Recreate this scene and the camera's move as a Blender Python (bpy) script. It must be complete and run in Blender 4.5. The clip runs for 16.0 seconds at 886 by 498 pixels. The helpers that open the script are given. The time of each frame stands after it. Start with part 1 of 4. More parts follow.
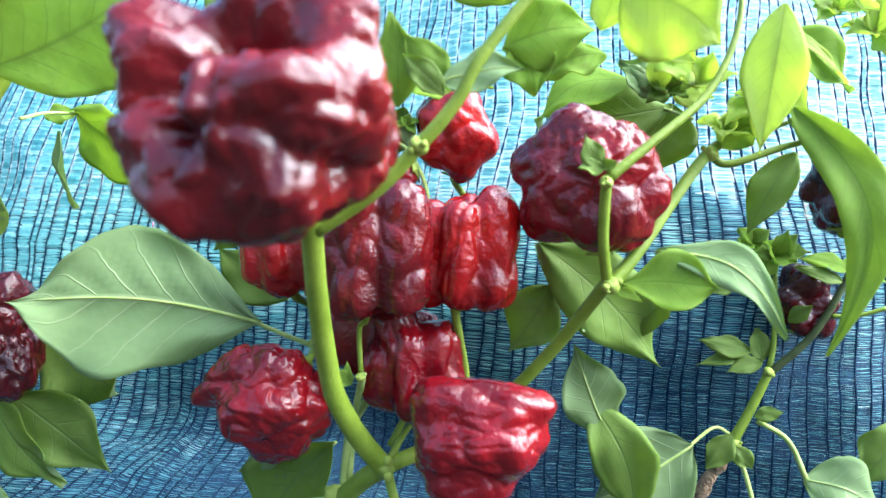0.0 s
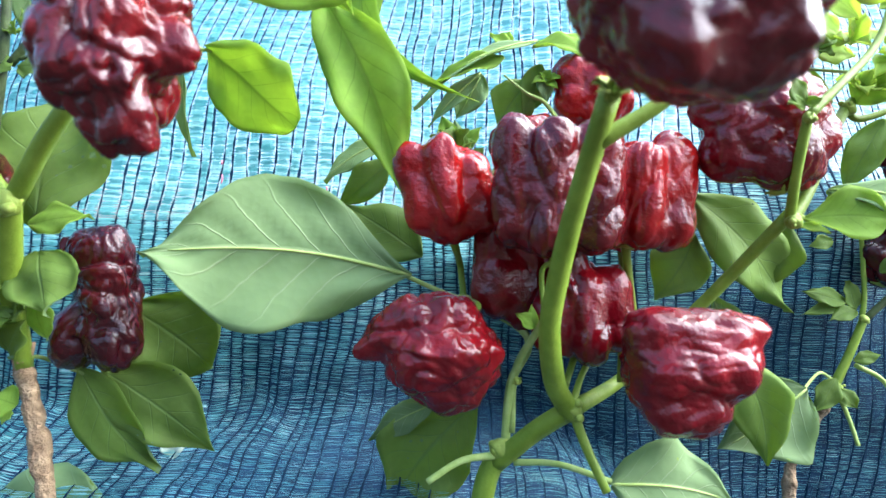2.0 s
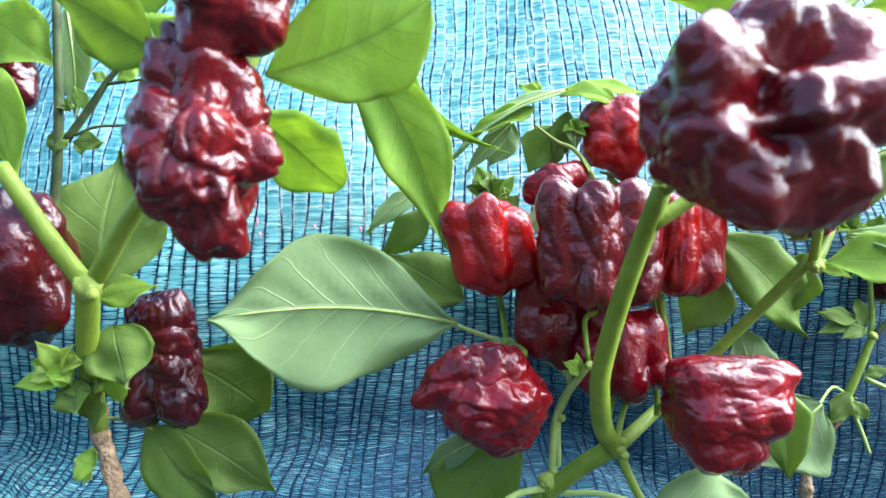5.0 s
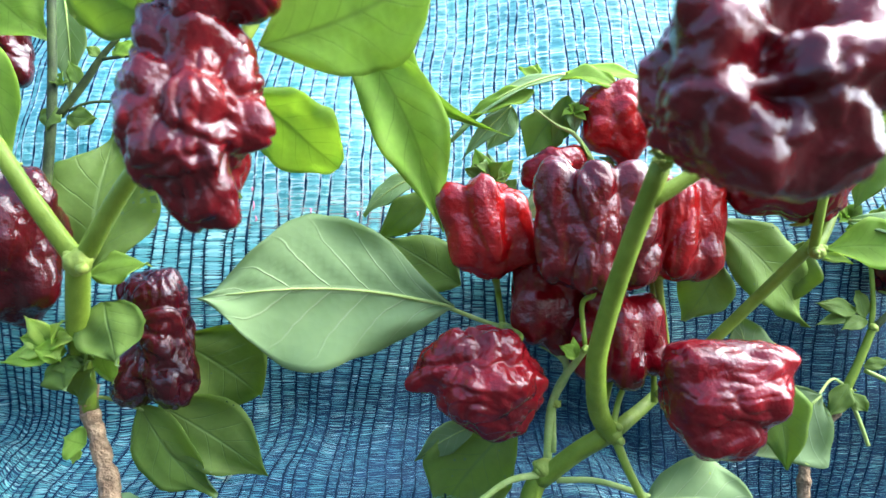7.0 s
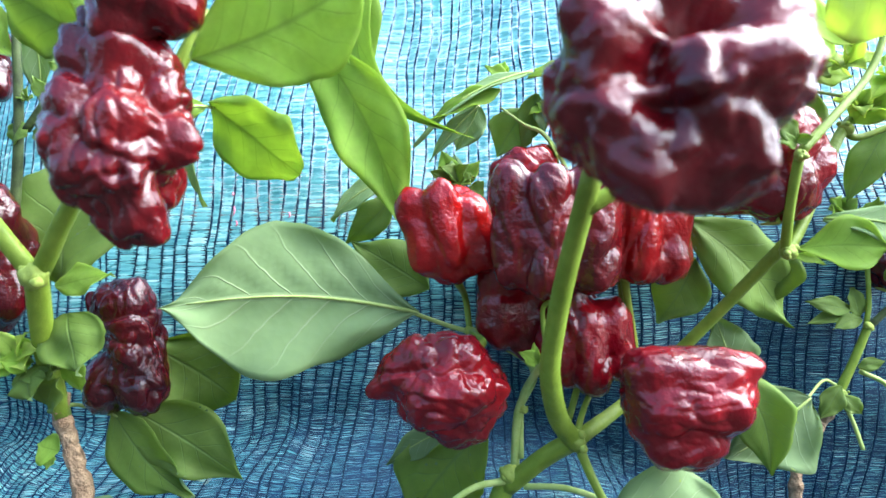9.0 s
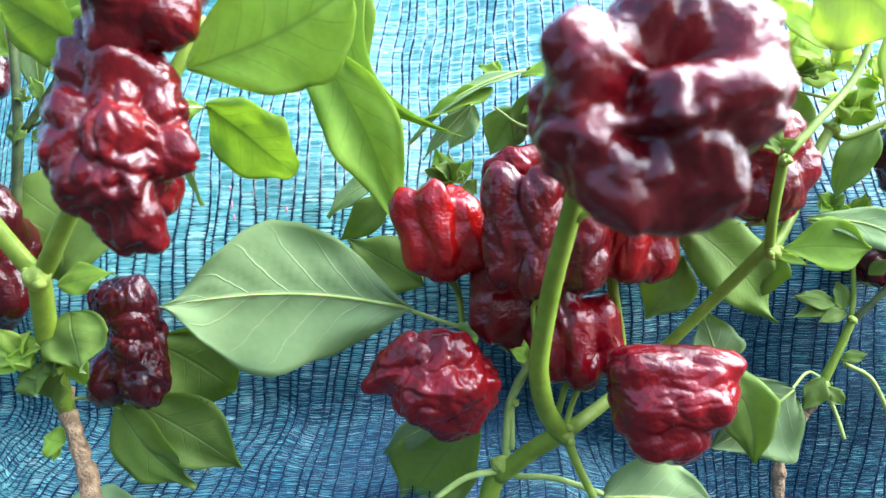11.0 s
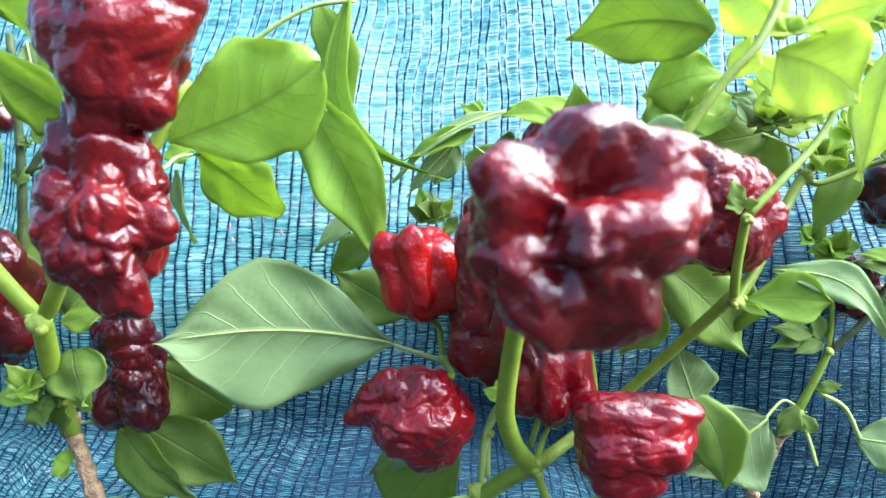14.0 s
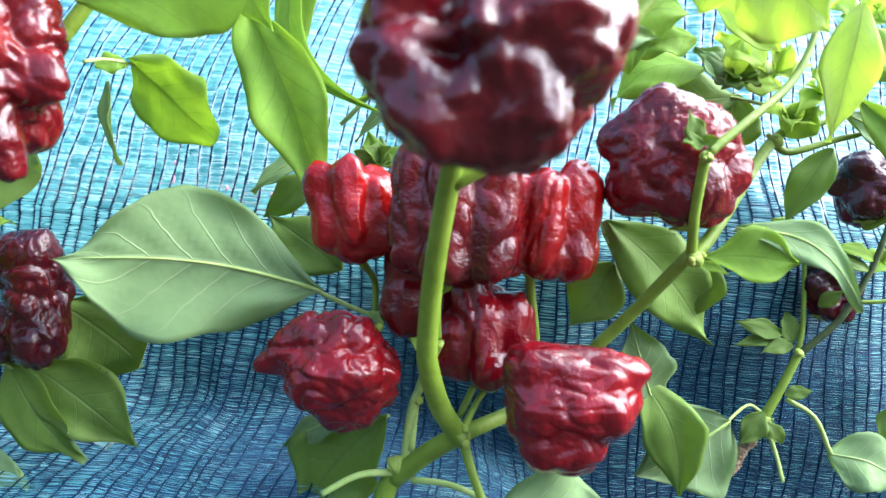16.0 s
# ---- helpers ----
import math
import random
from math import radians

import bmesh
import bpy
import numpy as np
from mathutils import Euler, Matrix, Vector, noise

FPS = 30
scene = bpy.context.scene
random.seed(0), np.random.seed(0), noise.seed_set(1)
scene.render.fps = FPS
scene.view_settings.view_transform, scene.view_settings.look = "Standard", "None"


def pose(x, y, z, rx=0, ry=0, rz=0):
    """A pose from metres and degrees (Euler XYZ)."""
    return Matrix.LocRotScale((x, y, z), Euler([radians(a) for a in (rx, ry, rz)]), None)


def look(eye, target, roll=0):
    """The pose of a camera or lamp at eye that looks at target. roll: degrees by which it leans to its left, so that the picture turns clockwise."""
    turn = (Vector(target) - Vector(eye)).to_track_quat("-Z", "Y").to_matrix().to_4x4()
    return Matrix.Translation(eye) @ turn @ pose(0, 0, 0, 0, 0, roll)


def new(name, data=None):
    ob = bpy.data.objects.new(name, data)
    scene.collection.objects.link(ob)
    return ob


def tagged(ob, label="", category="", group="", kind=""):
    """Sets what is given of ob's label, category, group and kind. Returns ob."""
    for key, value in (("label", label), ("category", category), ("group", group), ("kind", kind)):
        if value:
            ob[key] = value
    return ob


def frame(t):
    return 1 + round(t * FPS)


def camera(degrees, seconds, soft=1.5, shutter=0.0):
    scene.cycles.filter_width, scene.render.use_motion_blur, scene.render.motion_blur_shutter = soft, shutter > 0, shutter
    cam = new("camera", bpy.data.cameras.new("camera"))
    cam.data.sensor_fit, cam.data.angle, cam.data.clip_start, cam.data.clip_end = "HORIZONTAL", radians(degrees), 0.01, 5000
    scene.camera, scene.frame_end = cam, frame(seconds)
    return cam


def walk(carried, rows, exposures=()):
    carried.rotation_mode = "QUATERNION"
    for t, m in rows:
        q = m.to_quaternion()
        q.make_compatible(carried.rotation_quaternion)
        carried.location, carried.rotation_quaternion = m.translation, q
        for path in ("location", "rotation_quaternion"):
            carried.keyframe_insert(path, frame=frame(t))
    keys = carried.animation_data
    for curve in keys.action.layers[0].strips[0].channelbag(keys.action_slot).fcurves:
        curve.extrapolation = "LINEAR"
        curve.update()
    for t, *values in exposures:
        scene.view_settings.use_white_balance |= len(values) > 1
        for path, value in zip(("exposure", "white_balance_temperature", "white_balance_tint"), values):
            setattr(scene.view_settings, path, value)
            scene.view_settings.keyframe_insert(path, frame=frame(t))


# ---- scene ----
cam = camera(74.5, 16.0, soft=1.5)
cam.data.dof.use_dof, cam.data.dof.focus_distance, cam.data.dof.aperture_fstop = True, 0.265, 13.0
# seconds, eye, yaw to the left, pitch up, roll
ROWS = [
    (0, 0.1119, 0.0958, 0.1284, 11.25, -0.76, 1.87),
    (0.5, 0.0919, 0.0836, 0.1198, 10.15, 0.43, 1.62),
    (1, 0.0516, 0.0735, 0.1255, 6.86, -0.63, 0.46),
    (1.5, 0.0324, 0.0831, 0.1122, 4.48, 1.14, 0.08),
    (2, 0.0124, 0.0866, 0.0956, 2.08, 1.81, 1.50),
    (2.5, 0.0000, 0.0893, 0.0972, 0.82, 2.08, 0.17),
    (3, -0.0067, 0.0834, 0.1185, 1.06, -0.58, -1.62),
    (3.5, -0.0061, 0.0724, 0.1251, 1.34, 0.57, -0.83),
    (3.7, -0.0186, 0.0712, 0.1192, -0.33, 1.25, -0.59),
    (5.8, -0.0070, 0.0722, 0.1307, 1.98, -1.70, -0.72),
    (6, -0.0068, 0.0716, 0.1322, 2.21, -2.04, -0.70),
    (6.5, -0.0009, 0.0767, 0.1365, 2.16, -3.10, -1.41),
    (7, -0.0093, 0.0747, 0.1178, 0.86, -0.33, -0.09),
    (7.5, 0.0024, 0.0781, 0.1195, 1.66, -0.58, 0.08),
    (8, 0.0068, 0.0799, 0.1289, 1.93, -2.14, -0.42),
    (8.5, 0.0111, 0.0776, 0.1306, 2.46, -2.42, -0.71),
    (8.7, 0.0169, 0.0786, 0.1235, 3.80, -1.27, -1.12),
    (10.8, 0.0221, 0.0789, 0.1247, 4.17, -2.54, -1.10),
    (11, 0.0216, 0.0739, 0.1314, 3.86, -3.28, -1.10),
    (11.5, 0.0281, 0.0741, 0.1442, 4.33, -3.96, -0.51),
    (12, 0.0324, 0.0727, 0.1415, 4.73, -4.15, -0.47),
    (12.5, 0.0437, 0.0713, 0.1433, 5.94, -4.64, -0.27),
    (13, 0.0543, 0.0724, 0.1390, 6.63, -4.40, -0.06),
    (13.5, 0.0496, 0.0691, 0.1402, 6.38, -4.60, -0.08),
    (14, 0.0395, 0.0675, 0.1606, 5.77, -5.96, -0.85),
    (14.5, 0.0360, 0.0685, 0.1505, 5.06, -4.96, 0.47),
    (15, 0.0407, 0.0759, 0.1252, 4.97, -2.25, 2.18),
    (15.5, 0.0388, 0.0880, 0.1079, 3.59, 0.12, 3.77),
    (16, 0.0604, 0.0875, 0.1130, 5.20, -0.11, 4.14),
]
def eye_pose(x, y, z, yaw, pitch, roll):
    a, b = radians(yaw), radians(pitch)
    ahead = Vector((-math.sin(a) * math.cos(b), math.cos(a) * math.cos(b), math.sin(b)))
    return look((x, y, z), Vector((x, y, z)) + ahead, roll)
walk(cam, [(t, eye_pose(x, y, z, yaw, pitch, roll)) for t, x, y, z, yaw, pitch, roll in ROWS], [(0.0, 2.2, 5400, 6), (16.0, 2.2, 5400, 6)])

# ---- light: a bright, hazy sky from above ----
world = bpy.data.worlds.new("sky")
scene.world = world
world.use_nodes = True
wn = world.node_tree
sky = wn.nodes.new("ShaderNodeTexSky")
sky.sky_type, sky.sun_disc = "NISHITA", False
SUN_UP, SUN_TURN = 48.0, 89.0
sky.sun_elevation, sky.sun_rotation = radians(SUN_UP), radians(SUN_TURN)
sky.dust_density, sky.air_density = 7.0, 1.0
wn.links.new(sky.outputs[0], wn.nodes["Background"].inputs[0])
wn.nodes["Background"].inputs[1].default_value = 0.145
sun_data = bpy.data.lights.new("sun", "SUN")
sun_data.energy, sun_data.angle, sun_data.color = 2.3, radians(80), (1.0, 0.98, 0.94)
sun = new("sun", sun_data)
_a = radians(SUN_TURN)
_d = Vector((math.sin(_a) * math.cos(radians(SUN_UP)), math.cos(_a) * math.cos(radians(SUN_UP)), math.sin(radians(SUN_UP))))
sun.matrix_world = look(_d * 5, (0, 0, 0))
scene.view_settings.exposure = 2.2

# ---- materials ----
def material(name, rough=0.5):
    m = bpy.data.materials.new(name)
    m.use_nodes = True
    n = m.node_tree.nodes
    b = n["Principled BSDF"]
    b.inputs["Roughness"].default_value = rough
    return m, n, m.node_tree.links, b

def noise_of(n, l, scale, detail=4.0, rough=0.55, vector=None):
    t = n.new("ShaderNodeTexNoise")
    t.inputs["Scale"].default_value, t.inputs["Detail"].default_value, t.inputs["Roughness"].default_value = scale, detail, rough
    if vector is None:
        c = n.new("ShaderNodeTexCoord")
        vector = c.outputs["Object"]
    l.new(vector, t.inputs["Vector"])
    return t.outputs["Fac"]

def ramp(n, l, fac, stops):
    r = n.new("ShaderNodeValToRGB")
    r.color_ramp.elements[0].position, r.color_ramp.elements[0].color = stops[0][0], (*stops[0][1], 1)
    r.color_ramp.elements[1].position, r.color_ramp.elements[1].color = stops[-1][0], (*stops[-1][1], 1)
    for p, c in stops[1:-1]:
        r.color_ramp.elements.new(p).color = (*c, 1)
    l.new(fac, r.inputs[0])
    return r.outputs[0]

def maths(n, l, op, a, b=None, c=None):
    k = n.new("ShaderNodeMath")
    k.operation = op
    for i, v in enumerate((a, b, c)):
        if v is None:
            continue
        if isinstance(v, (int, float)):
            k.inputs[i].default_value = v
        else:
            l.new(v, k.inputs[i])
    return k.outputs[0]

def mixed(n, l, fac, a, b, blend="MIX"):
    k = n.new("ShaderNodeMix")
    k.data_type, k.blend_type = "RGBA", blend
    for i, v in ((0, fac), (6, a), (7, b)):
        if isinstance(v, (int, float)):
            k.inputs[i].default_value = v
        elif isinstance(v, tuple):
            k.inputs[i].default_value = (*v, 1)
        else:
            l.new(v, k.inputs[i])
    return k.outputs[2]

def bumped(n, l, b, height, strength, dist):
    k = n.new("ShaderNodeBump")
    k.inputs["Strength"].default_value, k.inputs["Distance"].default_value = strength, dist
    l.new(height, k.inputs["Height"])
    l.new(k.outputs[0], b.inputs["Normal"])

def flesh(name, dark, mid, light, rough=0.09):
    m, n, l, b = material(name, rough)
    big = noise_of(n, l, 45, 3)
    small = noise_of(n, l, 420, 5, 0.65)
    col = ramp(n, l, big, [(0.3, dark), (0.5, mid), (0.72, light)])
    col = mixed(n, l, ramp(n, l, small, [(0.6, (0, 0, 0)), (0.8, (0.3, 0.3, 0.3))]), col, light)
    l.new(col, b.inputs["Base Color"])
    pucker = noise_of(n, l, 330, 3, 0.6)
    fine = noise_of(n, l, 620, 2, 0.5)
    bumped(n, l, b, maths(n, l, "ADD", maths(n, l, "MULTIPLY", pucker, 0.4), maths(n, l, "MULTIPLY", fine, 0.55)), 0.75, 0.0008)
    rv = n.new("ShaderNodeMapRange")
    l.new(noise_of(n, l, 140, 4), rv.inputs[0])
    rv.inputs[1].default_value, rv.inputs[2].default_value = 0.3, 0.7
    rv.inputs[3].default_value, rv.inputs[4].default_value = rough - 0.01, rough + 0.08
    l.new(rv.outputs[0], b.inputs["Roughness"])
    b.inputs["Specular IOR Level"].default_value = 0.46
    b.inputs["Coat Weight"].default_value, b.inputs["Coat Roughness"].default_value = 0.03, 0.3
    b.inputs["Subsurface Weight"].default_value = 0.1
    b.inputs["Subsurface Radius"].default_value = (0.005, 0.0006, 0.0004)
    b.inputs["Subsurface Scale"].default_value = 1.0
    return m

FLESH = {
    "brown": flesh("chocolate_flesh", (0.036, 0.0012, 0.0025), (0.090, 0.0028, 0.005), (0.155, 0.008, 0.008)),
    "maroon": flesh("maroon_flesh", (0.050, 0.0008, 0.003), (0.125, 0.0017, 0.005), (0.21, 0.004, 0.007)),
    "red": flesh("red_flesh", (0.09, 0.0012, 0.002), (0.23, 0.0024, 0.003), (0.38, 0.007, 0.004)),
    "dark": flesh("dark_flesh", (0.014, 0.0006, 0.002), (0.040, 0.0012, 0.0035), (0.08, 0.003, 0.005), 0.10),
}

def leaf_material(name, low, high, vein, glow, rough, vein_bump, vein_mix, through_it):
    m, n, l, b = material(name, rough)
    uv = n.new("ShaderNodeUVMap")
    uv.uv_map = "UVMap"
    s = n.new("ShaderNodeSeparateXYZ")
    l.new(uv.outputs[0], s.inputs[0])
    u = s.outputs[0]
    v = maths(n, l, "ABSOLUTE", maths(n, l, "SUBTRACT", s.outputs[1], 0.5))
    # side veins sweep forward from the midrib
    wob = maths(n, l, "MULTIPLY", maths(n, l, "SUBTRACT", noise_of(n, l, 55, 2), 0.5), 0.07)
    q = maths(n, l, "SUBTRACT", maths(n, l, "ADD", u, wob), maths(n, l, "MULTIPLY", maths(n, l, "POWER", v, 0.8), 0.42))
    info = n.new("ShaderNodeObjectInfo")
    q = maths(n, l, "ADD", maths(n, l, "MULTIPLY", q, 6.4), maths(n, l, "MULTIPLY", info.outputs["Random"], 1.0))
    d = maths(n, l, "ABSOLUTE", maths(n, l, "SUBTRACT", maths(n, l, "FRACT", q), 0.5))
    side = n.new("ShaderNodeMapRange")
    l.new(d, side.inputs[0])
    side.inputs[1].default_value, side.inputs[2].default_value = 0.0, 0.045
    side.inputs[3].default_value, side.inputs[4].default_value = 1.0, 0.0
    rib = n.new("ShaderNodeMapRange")
    l.new(v, rib.inputs[0])
    rib.inputs[1].default_value, rib.inputs[2].default_value = 0.0, 0.03
    rib.inputs[3].default_value, rib.inputs[4].default_value = 1.0, 0.0
    fade = n.new("ShaderNodeMapRange")
    l.new(v, fade.inputs[0])
    fade.inputs[1].default_value, fade.inputs[2].default_value = 0.15, 0.48
    fade.inputs[3].default_value, fade.inputs[4].default_value = 1.0, 0.1
    veins = maths(n, l, "MAXIMUM", maths(n, l, "MULTIPLY", side.outputs[0], fade.outputs[0]), rib.outputs[0])
    big = noise_of(n, l, 38, 3)
    blot = noise_of(n, l, 130, 4, 0.65)
    col = ramp(n, l, maths(n, l, "ADD", maths(n, l, "MULTIPLY", big, 0.6), maths(n, l, "MULTIPLY", blot, 0.4)), [(0.34, low), (0.66, high)])
    col = mixed(n, l, maths(n, l, "MULTIPLY", noise_of(n, l, 500, 3), 0.35), col, low)
    tone = n.new("ShaderNodeHueSaturation")
    tone.inputs["Hue"].default_value = 0.5
    l.new(maths(n, l, "ADD", maths(n, l, "MULTIPLY", info.outputs["Random"], 0.5), 0.75), tone.inputs["Value"])
    l.new(col, tone.inputs["Color"])
    col = mixed(n, l, maths(n, l, "MULTIPLY", veins, vein_mix), tone.outputs[0], vein)
    l.new(col, b.inputs["Base Color"])
    cell = n.new("ShaderNodeTexVoronoi")
    cell.inputs["Scale"].default_value = 260
    c = n.new("ShaderNodeTexCoord")
    l.new(c.outputs["Object"], cell.inputs["Vector"])
    h = maths(n, l, "ADD", maths(n, l, "MULTIPLY", veins, vein_bump), maths(n, l, "MULTIPLY", cell.outputs["Distance"], 0.25))
    h = maths(n, l, "ADD", h, maths(n, l, "MULTIPLY", noise_of(n, l, 60, 2), 0.3))
    b.inputs["Specular IOR Level"].default_value = 0.22
    bumped(n, l, b, h, 0.5, 0.0012)
    tr = n.new("ShaderNodeBsdfTranslucent")
    gl = mixed(n, l, 0.75, col, glow, "MIX")
    gl = mixed(n, l, maths(n, l, "MULTIPLY", veins, 0.5), gl, low)
    gl = mixed(n, l, ramp(n, l, blot, [(0.35, (0, 0, 0)), (0.75, (0.4, 0.4, 0.4))]), gl, low)
    l.new(gl, tr.inputs["Color"])
    mx = n.new("ShaderNodeMixShader")
    mx.inputs[0].default_value = through_it
    l.new(b.outputs[0], mx.inputs[1])
    l.new(tr.outputs[0], mx.inputs[2])
    l.new(mx.outputs[0], n["Material Output"].inputs[0])
    return m

UPPER = leaf_material("leaf_upper", (0.11, 0.165, 0.03), (0.20, 0.30, 0.065), (0.26, 0.38, 0.12), (0.55, 0.70, 0.10), 0.55, -0.6, 0.4, 0.5)
UNDER = leaf_material("leaf_underside", (0.16, 0.24, 0.095), (0.22, 0.315, 0.135), (0.40, 0.47, 0.25), (0.45, 0.60, 0.13), 0.7, 0.7, 0.7, 0.3)
YOUNG = leaf_material("leaf_young", (0.25, 0.38, 0.06), (0.39, 0.54, 0.12), (0.31, 0.46, 0.10), (0.80, 0.95, 0.22), 0.55, -0.3, 0.3, 0.75)

# pale young green, with bright backlight on the upper right leaves put into it
PALE_LIT = leaf_material("leaf_pale_lit", (0.40, 0.52, 0.10), (0.56, 0.70, 0.18), (0.42, 0.55, 0.14), (0.92, 0.98, 0.32), 0.55, -0.3, 0.25, 0.65)

def plain(name, low, high, scale, rough, bump=0.3, dist=0.001, fine=900):
    m, n, l, b = material(name, rough)
    col = ramp(n, l, noise_of(n, l, scale, 5, 0.6), [(0.3, low), (0.7, high)])
    l.new(col, b.inputs["Base Color"])
    bumped(n, l, b, noise_of(n, l, fine, 4, 0.6), bump, dist)
    return m

STEM = plain("green_stem", (0.125, 0.19, 0.011), (0.21, 0.295, 0.030), 110, 0.5, 0.35, 0.0008, 700)
STEM.node_tree.nodes["Principled BSDF"].inputs["Specular IOR Level"].default_value = 0.3
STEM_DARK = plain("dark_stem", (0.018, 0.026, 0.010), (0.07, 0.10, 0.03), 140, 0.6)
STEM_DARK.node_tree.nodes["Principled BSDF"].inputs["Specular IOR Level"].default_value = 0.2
BARK = plain("corky_bark", (0.15, 0.085, 0.04), (0.46, 0.32, 0.18), 220, 0.8, 1.0, 0.004, 380)
CALYX = plain("calyx_green", (0.19, 0.26, 0.035), (0.33, 0.40, 0.075), 150, 0.5)
SCRAP = plain("pale_scrap", (0.6, 0.7, 0.55), (0.75, 0.82, 0.68), 60, 0.7)
SOIL = plain("soil", (0.010, 0.008, 0.007), (0.045, 0.035, 0.03), 60, 0.95, 1.0, 0.006, 220)
SKY_BLOCK = plain("sky_block_green", (0.010, 0.018, 0.010), (0.03, 0.045, 0.02), 8, 0.9, 0.5, 0.01, 60)
DEEP = plain("unseen_wall_dark", (0.004, 0.016, 0.024), (0.012, 0.045, 0.06), 60, 0.8)
THREAD = plain("net_thread", (0.003, 0.013, 0.030), (0.006, 0.026, 0.055), 300, 0.9)
THREAD.node_tree.nodes["Principled BSDF"].inputs["Specular IOR Level"].default_value = 0.1

def tape_material():
    m, n, l, b = material("net_tape", 0.42)
    g = n.new("ShaderNodeNewGeometry")
    one = ramp(n, l, g.outputs["Random Per Island"], [(0.0, (0.04, 0.20, 0.22)), (0.3, (0.15, 0.43, 0.43)), (0.75, (0.31, 0.65, 0.61)), (1.0, (0.64, 0.87, 0.82))])
    big = ramp(n, l, noise_of(n, l, 9, 3), [(0.35, (0.8, 0.85, 1.0)), (0.65, (1.1, 1.05, 0.95))])
    l.new(mixed(n, l, 1.0, one, big, "MULTIPLY"), b.inputs["Base Color"])
    b.inputs["Specular IOR Level"].default_value = 0.4
    bumped(n, l, b, noise_of(n, l, 1500, 2), 0.3, 0.0005)
    tr = n.new("ShaderNodeBsdfTranslucent")
    pale = mixed(n, l, 0.5, b.inputs["Base Color"].links[0].from_socket, (0.42, 0.80, 0.77))
    l.new(pale, tr.inputs["Color"])
    mx = n.new("ShaderNodeMixShader")
    mx.inputs[0].default_value = 0.6
    l.new(b.outputs[0], mx.inputs[1])
    l.new(tr.outputs[0], mx.inputs[2])
    l.new(mx.outputs[0], n["Material Output"].inputs[0])
    return m
TAPE = tape_material()
PINK = plain("pink_thread", (0.55, 0.12, 0.20), (0.75, 0.25, 0.32), 300, 0.7)
# near-black blue that paints shade into the gaps of the lower net
GAP_SHADE = plain("net_gap_shade", (0.004, 0.023, 0.056), (0.010, 0.050, 0.115), 160, 0.8, 0.6, 0.001, 700)

# ---- builders ----
def thing(name, base, label, category, group="", kind=""):
    ob = new(name)
    ob.empty_display_size = 0.01
    ob.location = base
    return tagged(ob, label, category, group, kind)

def origin_of(ob):
    while ob.parent:
        ob = ob.parent
    return Vector(ob.location)

def part(name, bm, mats, parent, label=""):
    """One mesh under a thing or a part; bm is in world coordinates."""
    bmesh.ops.translate(bm, verts=bm.verts, vec=-origin_of(parent))
    me = bpy.data.meshes.new(name)
    bm.to_mesh(me)
    bm.free()
    for m in mats if isinstance(mats, (list, tuple)) else [mats]:
        me.materials.append(m)
    for p in me.polygons:
        p.use_smooth = True
    ob = new(name, me)
    ob.parent = parent
    if label:
        tagged(ob, label)
    return ob

def smooth_path(pts, n=6):
    pts = [Vector(p) for p in pts]
    if len(pts) == 2:
        pts = [pts[0], pts[0].lerp(pts[1], 0.5), pts[1]]
    ext = [2 * pts[0] - pts[1], *pts, 2 * pts[-1] - pts[-2]]
    out = []
    for i in range(1, len(ext) - 2):
        a, b, c, d = ext[i - 1:i + 3]
        for k in range(n):
            t = k / n
            out.append(0.5 * (2 * b + (c - a) * t + (2 * a - 5 * b + 4 * c - d) * t * t + (3 * b - a - 3 * c + d) * t ** 3))
    out.append(pts[-1])
    return out

def tube(bm, pts, radii, seg=10, knobs=0.0, n=6):
    """A rounded, tapering tube through the points; radii at its ends or at each point."""
    path = smooth_path(pts, n)
    m = len(path)
    rings, side = [], None
    for i, p in enumerate(path):
        f = i / (m - 1) * (len(radii) - 1)
        k = min(int(f), len(radii) - 2)
        r = radii[k] + (radii[k + 1] - radii[k]) * (f - k)
        d = (path[min(i + 1, m - 1)] - path[max(i - 1, 0)]).normalized()
        if side is None:
            side = d.orthogonal().normalized()
        side = (side - d * side.dot(d)).normalized()
        up = d.cross(side)
        ring = []
        for j in range(seg):
            a = 2 * math.pi * j / seg
            w = side * math.cos(a) + up * math.sin(a)
            q = r * (1 + 0.06 * math.cos(5 * a))
            if knobs:
                q *= 1 + knobs * noise.noise((p + w * r) * 160) + knobs * 0.7 * noise.noise(p * 260)
            ring.append(bm.verts.new(p + w * q))
        rings.append(ring)
    for a, b in zip(rings, rings[1:]):
        for j in range(seg):
            bm.faces.new((a[j], a[(j + 1) % seg], b[(j + 1) % seg], b[j]))
    for ring, c, flip in ((rings[0], path[0], True), (rings[-1], path[-1], False)):
        v = bm.verts.new(c)
        for j in range(seg):
            f = (ring[j], ring[(j + 1) % seg], v)
            bm.faces.new(f[::-1] if flip else f)
    return bm

def stem(name, plant, pts, radii, mat=None, knobs=0.0, seg=10, label="", n=6):
    return part(name, tube(bmesh.new(), pts, radii, seg, knobs, n), mat or STEM, plant, label)

